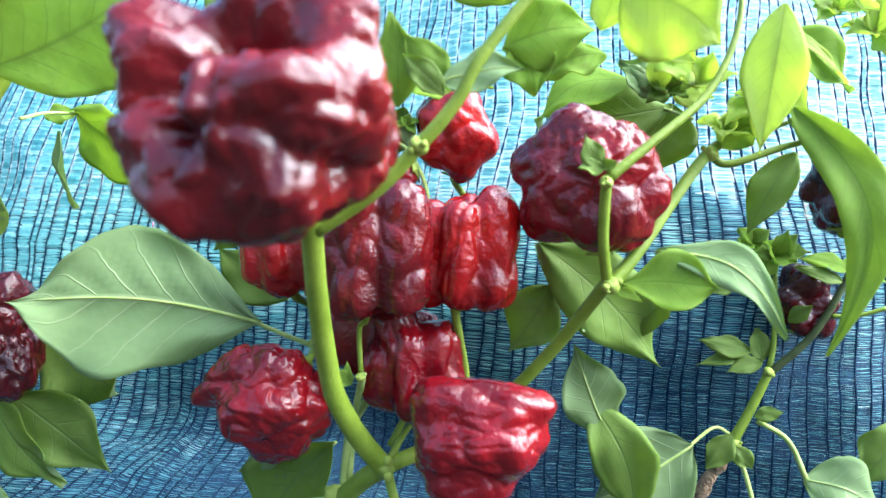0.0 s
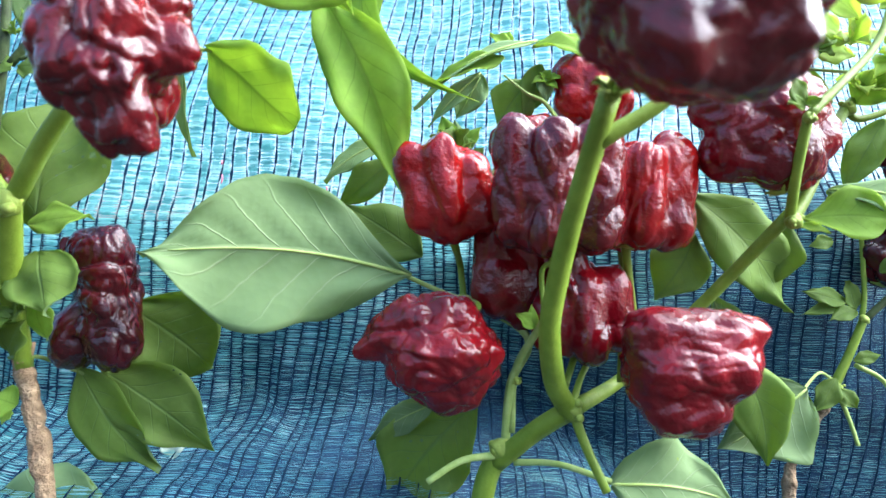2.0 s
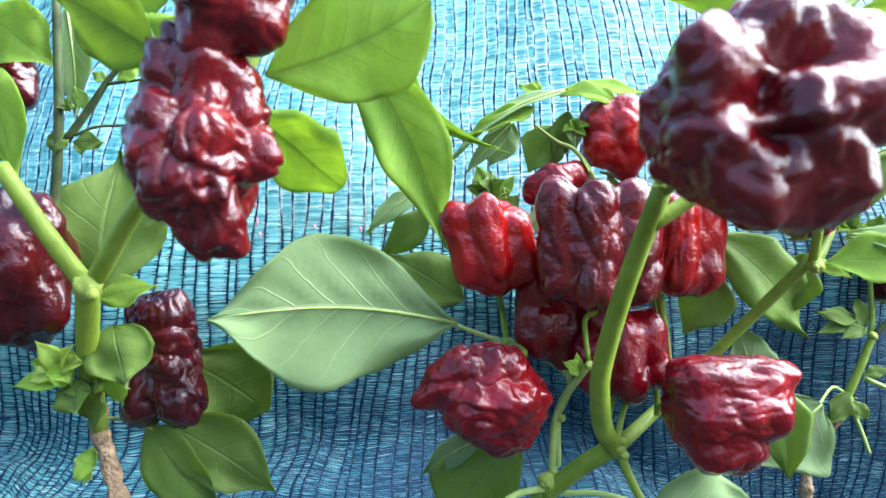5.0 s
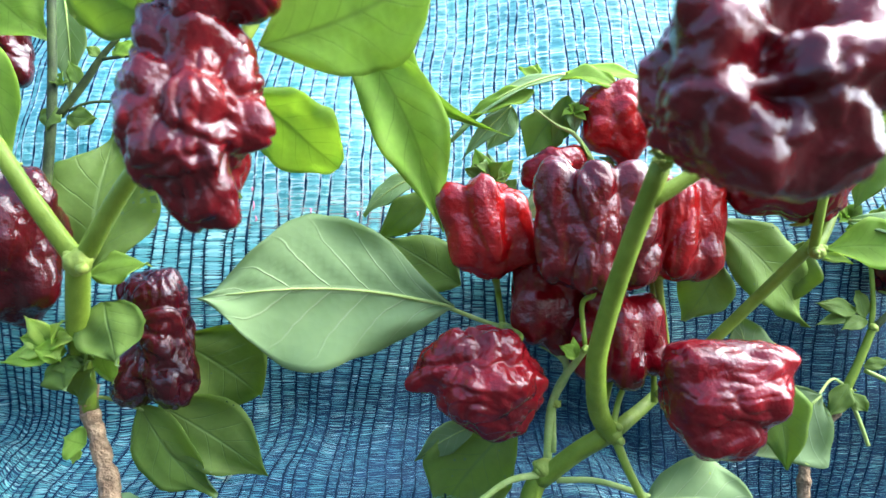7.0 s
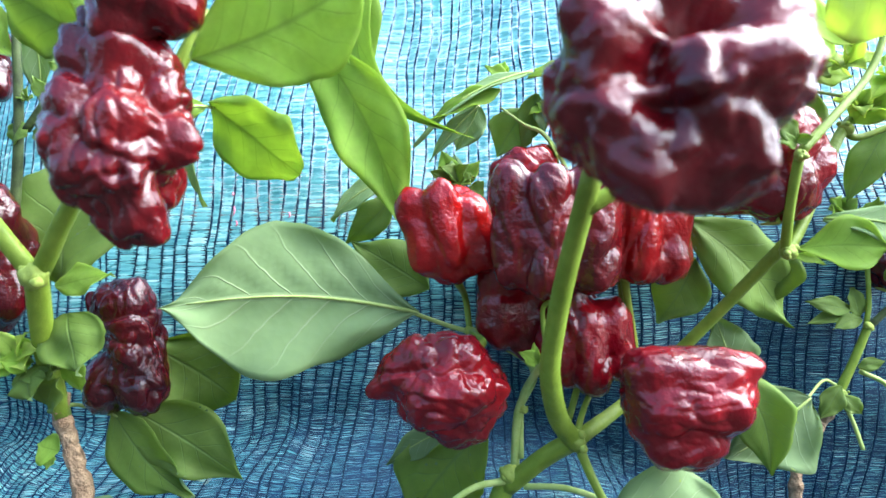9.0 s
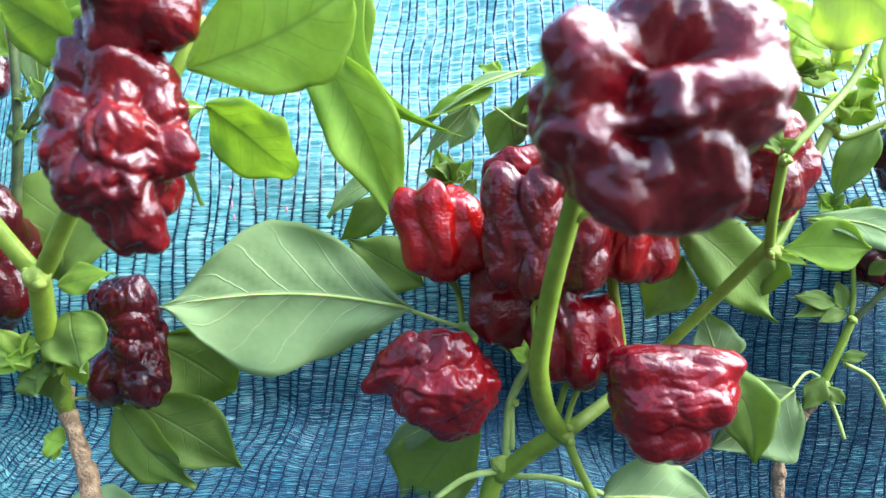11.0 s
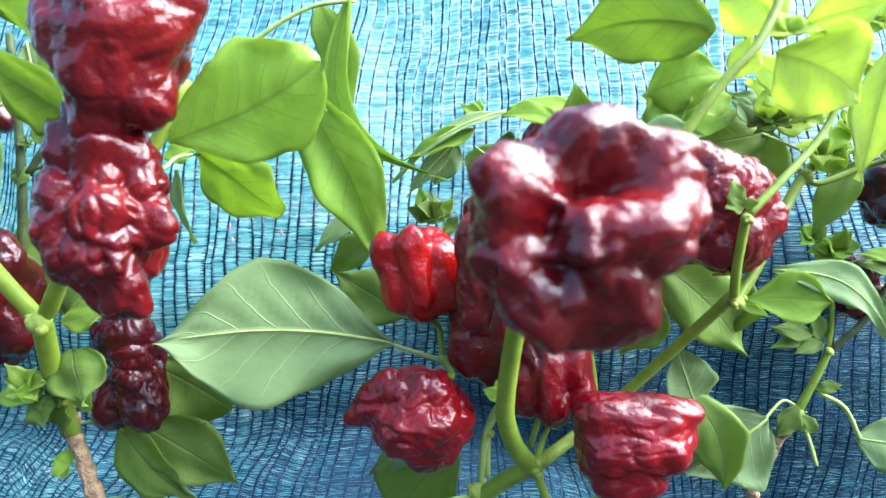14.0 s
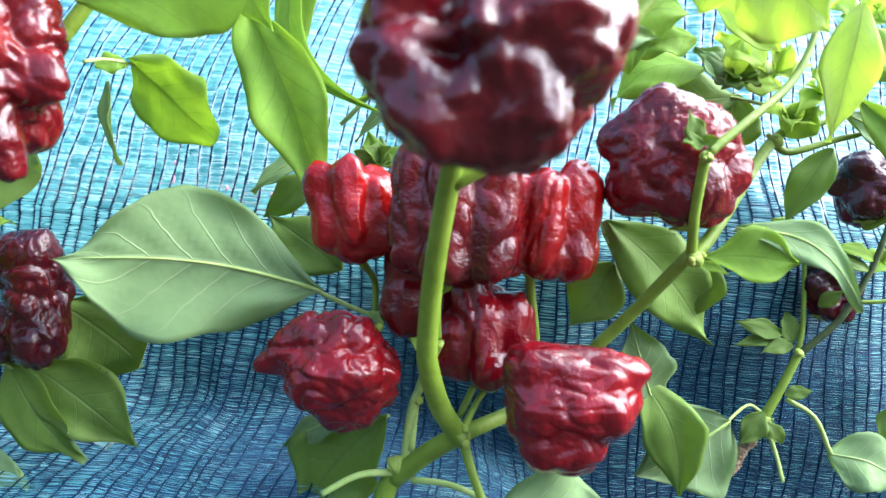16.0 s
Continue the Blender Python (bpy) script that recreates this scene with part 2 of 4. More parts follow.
def leaf(plant, base, tip, width, face=(0, -1, 0.4), arch=0.08, fold=0.18, mats=None, petiole=None, wave=0.10, hook=0.0, belly=0.42, sweep=0.0, blunt=0.0, seed=None, n=18, m=12, label="", foot=0.9):
    """An ovate leaf blade with two skins, from base to tip. face: the way its seen side looks; mats: seen skin, other skin."""
    mats = mats or (UPPER, UNDER)
    seed = seed if seed is not None else base[0] * 91.7 + tip[2] * 57.3
    sweep += 0.045 * math.sin(seed * 7.7)
    B, T = Vector(base), Vector(tip)
    L = (T - B).length
    x = (T - B) / L
    N = Vector(face)
    N = (N - x * N.dot(x)).normalized()
    side = N.cross(x)
    bm = bmesh.new()
    uvl = bm.loops.layers.uv.new("UVMap")
    off = Vector((seed * 3.7, seed * 1.3, seed * 2.1))
    grids = []
    for skin in (0.00018, -0.00018):
        g = []
        for i in range(n + 1):
            s = i / n
            e = math.log(0.5) / math.log(belly)
            half = width * 0.5 * max(math.sin(math.pi * s ** e), 0.0) ** (foot if s < belly else 1.12 - blunt)
            half = max(half, 0.0006 * (1 - s))
            if s > belly:
                q = (s - belly) / (1 - belly)
                half *= 1 - (1 - blunt) * (0.34 * q ** 2 - 0.05 * q)
            row = []
            for j in range(m + 1):
                v = j / m * 2 - 1
                h = fold * abs(v) ** 1.3 * half + 0.06 * width * abs(v) ** 3 * math.sin(s * 15 + seed + 2.2 * v) + arch * L * math.sin(math.pi * s) - hook * L * s ** 3
                rag = 1 + 0.13 * noise.noise(off + Vector((s * 4, v * 0.6, 1))) + 0.05 * noise.noise(off + Vector((s * 13, v, 4)))
                p = B + x * (s * L + 0.10 * half * abs(v)) + side * (v * half * rag + sweep * L * math.sin(math.pi * s))
                h += 1.5 * wave * width * noise.noise(off + Vector((s * 2.6, v * 1.4, 0))) * (0.3 + abs(v)) + 0.10 * width * v * s * math.sin(seed * 3.1)
                # skin puckers between the side veins
                ph = (s - 0.42 * abs(v * 0.5) ** 0.8) * 6.4 * 2 * math.pi
                h -= 0.012 * width * math.cos(ph) * (1 - abs(v)) * min(1, abs(v) * 5)
                row.append(bm.verts.new(p + N * (h + skin)))
            g.append(row)
        grids.append(g)
    for k, g in enumerate(grids):
        for i in range(n):
            for j in range(m):
                q = [(i, j), (i + 1, j), (i + 1, j + 1), (i, j + 1)]
                if k:
                    q.reverse()
                f = bm.faces.new([g[a][b] for a, b in q])
                f.material_index = k
                for loop, (a, b) in zip(f.loops, q):
                    loop[uvl].uv = (a / n, b / m)
    a, b = grids
    for j0 in (0, m):
        for i in range(n):
            q = (a[i][j0], a[i + 1][j0], b[i + 1][j0], b[i][j0])
            bm.faces.new(q if j0 else q[::-1])
    ob = part("leaf", bm, mats, plant, label)
    # midrib under the blade
    rb = bmesh.new()
    seen = mats[0] is UNDER
    pts = [B + x * (s * L) + side * (sweep * L * math.sin(math.pi * s)) + N * (arch * L * math.sin(math.pi * s) - hook * L * s ** 3 + 1.5 * wave * width * noise.noise(off + Vector((s * 2.6, 0, 0))) * 0.3 + (0.0003 if seen else -0.0009)) for i, s in ((i, i / 10) for i in range(10))]
    r0 = min(0.0009, 0.013 * L)
    tube(rb, pts, [r0, r0 * 0.3], 6, n=2)
    part("midrib", rb, PETIOLE, ob)
    if petiole:
        pb = bmesh.new()
        tube(pb, [*petiole, B + x * 0.003], [r0 * 1.25, r0], 8, n=4)
        part("petiole", pb, PETIOLE, ob)
    return ob

PETIOLE = plain("pale_vein", (0.26, 0.36, 0.075), (0.40, 0.49, 0.16), 200, 0.55)
for m in (PETIOLE, CALYX):
    m.node_tree.nodes["Principled BSDF"].inputs["Specular IOR Level"].default_value = 0.2

def ridge(p):
    return max(0.0, 1 - abs(noise.noise(p)) * 2.4)

def lobed_surface(dirs, lobes, blend):
    """Marches in along each direction to the smooth union of the lobes: x, y, z, radius, then how far each is drawn out up and down, and sideways."""
    c = np.array([l[:3] for l in lobes])
    r = np.array([l[3] for l in lobes]) * 0.98
    reach = np.array([(l[5] if len(l) > 5 else 0, 0, l[4] if len(l) > 4 else 0) for l in lobes])[None]
    t = np.full(len(dirs), 2.2)
    for _ in range(60):
        p = dirs * t[:, None]
        q = p[:, None, :] - c[None]
        d = np.linalg.norm(q - np.clip(q, -reach, reach), axis=2) - r[None]
        low = d.min(axis=1)
        near = low - blend * np.log(np.exp(-(d - low[:, None]) / blend).sum(axis=1))
        t = np.maximum(t - 0.7 * near, 0.08)
    return t

def random_lobes(seed, tiers=3, across=3):
    """Loose tiers of swellings round a core."""
    rnd = random.Random(seed)
    out = [(0, 0.1, 0.3, 0.55), (0, 0.1, -0.3, 0.55)]
    for k in range(tiers):
        z = 0.62 - 1.24 * k / (tiers - 1)
        for j in range(across):
            a = 2 * math.pi * (j + rnd.uniform(-0.25, 0.25)) / across + k
            q = rnd.uniform(0.4, 0.62) * (1 - 0.25 * abs(z))
            out.append((q * math.cos(a), q * math.sin(a), z + rnd.uniform(-0.12, 0.12), rnd.uniform(0.3, 0.42)))
    return out

def pepper(center, size, lobes, axis, kind="brown", seed=0, dents=(), blend=0.07, wrinkle=0.0010, pucker=190, grain=(1, 1, 1), lean=0, stalk=None, sub=5, label="", stalk_r=0.0016):
    """A wrinkled lantern-shaped chili. size: x, y, z; lobes: its swellings in half-sizes; axis: from its stalk end to its tip; dents: way, depth, breadth; grain: stretches the puckers; lean: degrees that its top tips to the right."""
    C = Vector(center)
    ax = Vector(axis).normalized()
    xa = Vector((0, -1, 0.01)).cross(ax).normalized()
    ya = ax.cross(xa)
    off = Vector((seed * 7.13, seed * 3.31, seed * 5.77))
    bm = bmesh.new()
    bmesh.ops.create_icosphere(bm, subdivisions=sub, radius=1.0)
    dirs = np.array([v.co.normalized()[:] for v in bm.verts])
    far = lobed_surface(dirs, lobes, blend)
    for (dx, dy, dz), depth, broad in dents:
        w = np.array((dx, dy, dz)) / math.sqrt(dx * dx + dy * dy + dz * dz)
        far *= 1 - depth * np.exp(-(np.linalg.norm(dirs - w, axis=1) / broad) ** 2)
    pts = dirs * far[:, None]
    lo, hi = pts.min(axis=0), pts.max(axis=0)
    pts = ((pts - lo) / (hi - lo) - 0.5) * np.array(size)
    g = Vector(grain)
    turn = Matrix.Rotation(radians(lean), 3, "Y")
    for v, p, d in zip(bm.verts, pts, dirs):
        p = Vector(p)
        warp = noise.noise_vector(p * 70 + off) * 0.003
        q = (p + warp) * g
        h = 1.4 * noise.noise(q * (pucker * 0.45) + off) - 1.3 * ridge(q * (pucker * 0.38) + off * 1.3) ** 2.0
        h += 0.85 * noise.noise(q * pucker * 0.9 + off * 2) - 0.70 * ridge(q * pucker * 0.85 + off * 3) ** 2
        h += 0.20 * noise.noise(q * pucker * 2.0 + off) - 0.14 * ridge(q * pucker * 2.2 + off * 2) ** 2
        v.co = C + turn @ (p + Vector(d) * (wrinkle * h))
    ob = thing("chili_pepper", C, label or "ripe wrinkled glossy chocolate-brown chili pepper on its green stalk", "chili pepper", "ripe chili peppers")
    # the stalk end: the skin's own point against the axis
    foot = min((v.co.copy() for v in bm.verts), key=lambda c: (c - C).normalized().dot(ax)) + ax * 0.0012
    part("flesh", bm, FLESH[kind], ob)
    cb = bmesh.new()
    # five-pointed calyx cap, bent over the shoulder
    R = 0.0062
    hub = cb.verts.new(foot - ax * 0.0022)
    ring = []
    for j in range(20):
        a = 2 * math.pi * j / 20
        rr = R * (0.62 + 0.38 * max(0, math.cos(5 * a)) ** 0.8)
        ring.append(cb.verts.new(foot + xa * (rr * math.cos(a)) + ya * (rr * math.sin(a)) - ax * (0.0012 - 0.10 * rr)))
    for j in range(20):
        cb.faces.new((ring[(j + 1) % 20], ring[j], hub))
    ext = bmesh.ops.extrude_face_region(cb, geom=cb.faces[:])
    bmesh.ops.translate(cb, verts=[e for e in ext["geom"] if isinstance(e, bmesh.types.BMVert)], vec=ax * 0.0008)
    part("calyx", cb, CALYX, ob, "small green star-shaped calyx")
    if stalk:
        sb = bmesh.new()
        tube(sb, [*stalk, foot - ax * 0.0035, foot], [stalk_r * 0.9, stalk_r * 0.9, stalk_r * 1.5], 9)
        part("stalk", sb, STEM, ob, "slim green fruit stalk")
    return ob

# ---- ground and net ----
def ground():
    bm = bmesh.new()
    n = 60
    xs = sorted([-40, -8, -2] + [-0.8 + 1.8 * i / n for i in range(n + 1)] + [3, 8, 40])
    ys = sorted([-40, -8, -2] + [-0.3 + 0.8 * i / n for i in range(n + 1)] + [1.5, 3, 8, 60])
    g = [[bm.verts.new((x, y, -0.04 + 0.004 * noise.noise(Vector((x * 14, y * 14, 0))) + 0.002 * noise.noise(Vector((x * 60, y * 60, 0))))) for x in xs] for y in ys]
    for a, b in zip(g, g[1:]):
        for i in range(len(xs) - 1):
            bm.faces.new((a[i], a[i + 1], b[i + 1], b[i]))
    me = bpy.data.meshes.new("ground")
    bm.to_mesh(me)
    bm.free()
    me.materials.append(SOIL)
    for p in me.polygons:
        p.use_smooth = True
    return tagged(new("ground", me), "dark crumbly garden soil", "soil", kind="structure")
ground()

NET_Y = 0.385
def net_point(x, s, lift=0.0):
    """A place on the hanging net: x along it, s its height measured down the cloth; the lowest part runs forward over the soil."""
    fold = 0.010 * math.sin(x * 19 + 1.2 + s * 4) + 0.006 * math.sin(x * 43 + s * 9) + 0.004 * math.sin(s * 33 + x * 12)
    fold += 0.008 * noise.noise(Vector((x * 14, 0, s * 9))) + 0.0035 * noise.noise(Vector((x * 38, 5, s * 30)))
    y0 = NET_Y + 0.09 * max(0.0, x - 0.05)
    bend = 0.032 - 0.055 * min(max((x - 0.06) / 0.09, 0.0), 1.0)
    if s > bend:
        y, z = y0 + fold + 0.42 * max(0.0, s - 0.12), s
    else:
        k = (bend - s)
        a = min(k / 0.018, 1.25)
        y = y0 + fold - (0.016 * (1 - math.cos(a)) + max(0, k - 0.0225) * 0.95)
        z = max(bend - 0.016 * math.sin(a) - max(0, k - 0.0225) * 0.31 + 0.004 * noise.noise(Vector((x * 40, s * 60, 3))), -0.032)
    x += 0.007 * noise.noise(Vector((x * 10, 9, s * 12))) + 0.0022 * noise.noise(Vector((x * 60, 3, s * 26))) + 0.02 * (s - 0.1)
    return Vector((x, y - lift, z))

def shade_net():
    X0, X1, S0, S1 = -0.50, 0.66, -0.10, 0.36
    ob = thing("shade_net", (0.05, NET_Y, 0.0), "faded blue-green knitted shade net hanging behind the plants", "shade net")
    rnd = random.Random(4)
    # knitted chains
    pitch = 0.0068
    cols = [X0 + pitch * i + rnd.uniform(-0.0017, 0.0017) for i in range(int((X1 - X0) / pitch))]
    bm = bmesh.new()
    for x in cols:
        prev = None
        for k in range(150):
            s = S0 + (S1 - S0) * k / 149
            w = (0.00034 + 0.00010 * min(max((s - 0.08) / 0.06, 0.0), 1.0)) * (1 + 0.5 * math.sin(k * 2.1) + 1.1 * noise.noise(Vector((x * 90, s * 60, 2))))
            p = net_point(x + 0.0012 * noise.noise(Vector((x * 70, s * 45, 0))), s, 0.0007)
            row = [bm.verts.new(p + Vector((-w, 0.0004, 0))), bm.verts.new(p), bm.verts.new(p + Vector((w, 0.0004, 0)))]
            if prev:
                bm.faces.new((prev[0], prev[1], row[1], row[0]))
                bm.faces.new((prev[1], prev[2], row[2], row[1]))
            prev = row
    tagged(part("chain_thread", bm, THREAD, ob, "dark knitted chain threads"), kind="stuff")
    # added dark sheet behind the low tapes: stands in for shade in the gaps
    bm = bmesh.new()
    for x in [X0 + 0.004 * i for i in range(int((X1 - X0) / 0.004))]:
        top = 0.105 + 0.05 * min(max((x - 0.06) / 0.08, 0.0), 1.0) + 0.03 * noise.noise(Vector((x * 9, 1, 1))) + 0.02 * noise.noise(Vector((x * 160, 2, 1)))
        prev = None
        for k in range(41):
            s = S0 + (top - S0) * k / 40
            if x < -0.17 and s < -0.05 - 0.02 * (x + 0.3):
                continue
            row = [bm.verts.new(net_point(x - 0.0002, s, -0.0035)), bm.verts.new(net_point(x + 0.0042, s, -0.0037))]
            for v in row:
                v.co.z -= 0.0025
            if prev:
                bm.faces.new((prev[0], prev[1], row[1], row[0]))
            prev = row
    tagged(part("gap_shade_sheet", bm, GAP_SHADE, ob, "dark blue sheet added behind the tapes as shade in the gaps"), kind="stuff")
    # flat tapes between the chains
    verts, faces = [], []
    step = 0.00082
    for k in range(int((S1 - S0) / step)):
        s0 = S0 + k * step
        for a, b in zip(cols, cols[1:]):
            if a < -0.17 and s0 < -0.05 - 0.02 * (a + 0.3):
                continue
            base = len(verts)
            dz = rnd.uniform(-0.0004, 0.0004)
            # wider gaps low and right, partly to put shade into the weave
            tw = rnd.uniform(0.5, 1.5) * (0.16 + 0.45 * min(max((-a - 0.03) / 0.12, 0.0), 1.0) + 1.20 * min(max((s0 - 0.025 - 0.05 * min(max((a - 0.04) / 0.10, 0.0), 1.0)) / 0.15, 0.0), 1.0) + 0.15 * noise.noise(Vector((a * 30, s0 * 30, 7))))
            lean = rnd.uniform(-0.0006, 0.0006)
            for q, wd in ((0.03, 0.3), (0.30, 1.0), (0.68, 1.0), (0.97, 0.3)):
                x = a + (b - a) * q
                hw = step * 0.5 * wd * tw
                li = 0.0006 * math.sin(math.pi * q) * rnd.uniform(0.3, 1.2)
                s = s0 + dz + lean * (q - 0.5)
                verts.append(net_point(x, s - hw, li))
                verts.append(net_point(x, s + hw, li + rnd.uniform(-0.0004, 0.0004)))
            for q in range(3):
                i = base + 2 * q
                faces.append((i, i + 2, i + 3, i + 1))
    me = bpy.data.meshes.new("woven_tape")
    o = Vector(ob.location)
    me.from_pydata([v - o for v in verts], [], faces)
    me.materials.append(TAPE)
    t = new("woven_tape", me)
    t.parent = ob
    tagged(t, "shiny pale blue-green plastic tapes", kind="stuff")
    # a few stray pink threads caught in the weave
    bm = bmesh.new()
    for x0, s0, drop in ((-0.118, 0.142, 0.005), (-0.088, 0.138, 0.003), (-0.120, 0.150, 0.002), (-0.066, 0.136, 0.0025), (-0.116, 0.134, 0.003)):
        tube(bm, [net_point(x0, s0, 0.0012), net_point(x0 + 0.0008, s0 - drop * 0.5, 0.0016), net_point(x0 + 0.0002, s0 - drop, 0.0012)], [0.0004, 0.0005, 0.0003], 6, n=3)
    tagged(part("stray_thread", bm, PINK, ob, "stray pink threads caught in the weave"), kind="stuff")
shade_net()

def unseen_wall(name, y, height, mat, label):
    bm = bmesh.new()
    bmesh.ops.create_cube(bm, size=1.0)
    for v in bm.verts:
        v.co = Vector((0.05 + v.co.x * 3.2, y + v.co.y * 0.04, height / 2 - 0.05 + v.co.z * height))
    bmesh.ops.bevel(bm, geom=bm.edges[:], offset=0.004, segments=2, affect="EDGES")
    me = bpy.data.meshes.new(name)
    bm.to_mesh(me)
    bm.free()
    me.materials.append(mat)
    return tagged(new(name, me), label, "wall", kind="structure")
# added out of view: keeps the gaps of the lower net dark
unseen_wall("unseen_wall_north", 0.60, 0.18, DEEP, "unseen dark wall added behind the shade net to darken its gaps")
# added behind the camera: cuts low sky from the peppers and net
unseen_wall("unseen_wall_south", -2.6, 0.35, SKY_BLOCK, "unseen dull green wall added facing the net to block low sky")

# ---- plants ----
plant_left = thing("chili_plant", (-0.1419, 0.3000, 0.0197), "chili plant with a corky brown stem and lush green leaves", "chili plant", "chili plants")
plant_mid = thing("chili_plant", (0.0230, 0.3160, 0.0136), "chili plant with forked green stems, crowded with ripe peppers", "chili plant", "chili plants")
plant_right = thing("chili_plant", (0.1741, 0.3720, 0.0178), "slender chili plant with a brown lower stem against the net", "chili plant", "chili plants")

# middle plant
stem("main_stem", plant_mid, [(0.018, 0.322, -0.045), (0.0226, 0.3180, 0.0092), (0.0293, 0.3160, 0.0258)], [0.00467, 0.00425, 0.00391])
stem("branch", plant_mid, [(0.0270, 0.3160, 0.0207), (0.0404, 0.3080, 0.0353), (0.0531, 0.3010, 0.0461)], [0.0037, 0.0037, 0.0037])
stem("branch", plant_mid, [(0.0531, 0.3010, 0.0435), (0.0455, 0.2930, 0.0560), (0.0413, 0.2810, 0.0720), (0.0407, 0.2731, 0.0845), (0.0433, 0.2558, 0.1108), (0.0485, 0.2360, 0.1410)], [0.0037, 0.0038, 0.0036, 0.0034, 0.0031, 0.0029])
stem("branch", plant_mid, [(0.0531, 0.3010, 0.0455), (0.0782, 0.3260, 0.0534), (0.1076, 0.3220, 0.0843), (0.1306, 0.3020, 0.1187)], [0.00297, 0.00255, 0.00238, 0.00238])
stem("branch", plant_mid, [(0.1294, 0.3000, 0.1154), (0.1388, 0.3060, 0.1271), (0.1648, 0.3250, 0.1642), (0.1813, 0.3300, 0.1717), (0.1942, 0.3320, 0.1768)], [0.00248, 0.00224, 0.00208, 0.00128, 0.0008])
stem("twig", plant_mid, [(0.1284, 0.2990, 0.1154), (0.1258, 0.2900, 0.1314), (0.1257, 0.2830, 0.1497)], [0.00187, 0.0017, 0.0017])
stem("twig", plant_mid, [(0.1257, 0.2830, 0.1492), (0.1387, 0.2880, 0.1610), (0.1549, 0.2960, 0.1760), (0.1631, 0.3000, 0.1896), (0.1680, 0.3040, 0.2060), (0.1690, 0.3080, 0.2250)], [0.0017, 0.0015, 0.0014, 0.0012, 0.0010, 0.0008])
stem("twig", plant_mid, [(0.1652, 0.3260, 0.1631), (0.1725, 0.3280, 0.1605), (0.1901, 0.3300, 0.1667), (0.2013, 0.3300, 0.1702), (0.2103, 0.3300, 0.1762)], [0.0016, 0.00144, 0.00128, 0.00096, 0.00056])
stem("branch", plant_mid, [(0.0469, 0.2428, 0.1300), (0.0640, 0.2426, 0.1412), (0.0754, 0.2419, 0.1524), (0.0851, 0.2412, 0.1636), (0.0910, 0.2410, 0.1745), (0.1025, 0.2430, 0.1900), (0.1110, 0.2450, 0.1990), (0.1190, 0.2500, 0.2130), (0.1250, 0.2560, 0.2350)], [0.0024, 0.0021, 0.0019, 0.0017, 0.0016, 0.0015, 0.0014, 0.0013, 0.0010])
stem("twig", plant_mid, [(0.0302, 0.3170, 0.0254), (0.0320, 0.3180, 0.0506), (0.0383, 0.3200, 0.0691), (0.0126, 0.3250, 0.0838)], [0.0018, 0.0017, 0.0016, 0.0016], PETIOLE)

# left plant
stem("main_stem", plant_left, [(-0.134, 0.300, -0.045), (-0.1380, 0.300, -0.005), (-0.1430, 0.3000, 0.0219), (-0.1495, 0.3000, 0.0507), (-0.1505, 0.2970, 0.0625)], [0.00375, 0.0036, 0.00345, 0.0039], BARK, 0.4, 14, "corky brown woody lower stem", 12)
stem("main_stem", plant_left, [(-0.1506, 0.3000, 0.0533), (-0.1453, 0.2850, 0.0840), (-0.1345, 0.2680, 0.1152)], [0.00306, 0.004, 0.00374], STEM)
stem("branch", plant_left, [(-0.1351, 0.2680, 0.1129), (-0.1450, 0.2620, 0.1318), (-0.1565, 0.2580, 0.1531)], [0.00323, 0.00289, 0.00272])
stem("branch", plant_left, [(-0.1332, 0.2680, 0.1129), (-0.1115, 0.2600, 0.1406), (-0.0870, 0.2650, 0.1708), (-0.0717, 0.2700, 0.2005)], [0.00323, 0.00289, 0.00255, 0.00221])
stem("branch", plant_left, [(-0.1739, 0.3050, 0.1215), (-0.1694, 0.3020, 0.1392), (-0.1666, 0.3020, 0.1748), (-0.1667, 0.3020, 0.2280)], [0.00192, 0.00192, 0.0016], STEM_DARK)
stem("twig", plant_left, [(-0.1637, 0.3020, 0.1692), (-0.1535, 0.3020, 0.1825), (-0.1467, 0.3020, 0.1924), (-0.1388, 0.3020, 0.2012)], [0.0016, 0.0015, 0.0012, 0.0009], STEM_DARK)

# right plant
stem("main_stem", plant_right, [(0.170, 0.372, -0.045), (0.1710, 0.3750, -0.010), (0.1720, 0.3765, 0.0020), (0.1790, 0.3740, 0.0225), (0.1885, 0.3720, 0.0408)], [0.00259, 0.00259, 0.00245], BARK, 0.5, 12, "knobbly brown woody lower stem", 12)
stem("main_stem", plant_right, [(0.1874, 0.3720, 0.0395), (0.1959, 0.3720, 0.0578), (0.2037, 0.3720, 0.0770)], [0.00238, 0.00196, 0.00182])
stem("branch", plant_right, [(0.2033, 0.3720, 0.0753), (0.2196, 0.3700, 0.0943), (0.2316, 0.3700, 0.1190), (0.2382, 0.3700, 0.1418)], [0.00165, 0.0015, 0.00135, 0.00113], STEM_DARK)

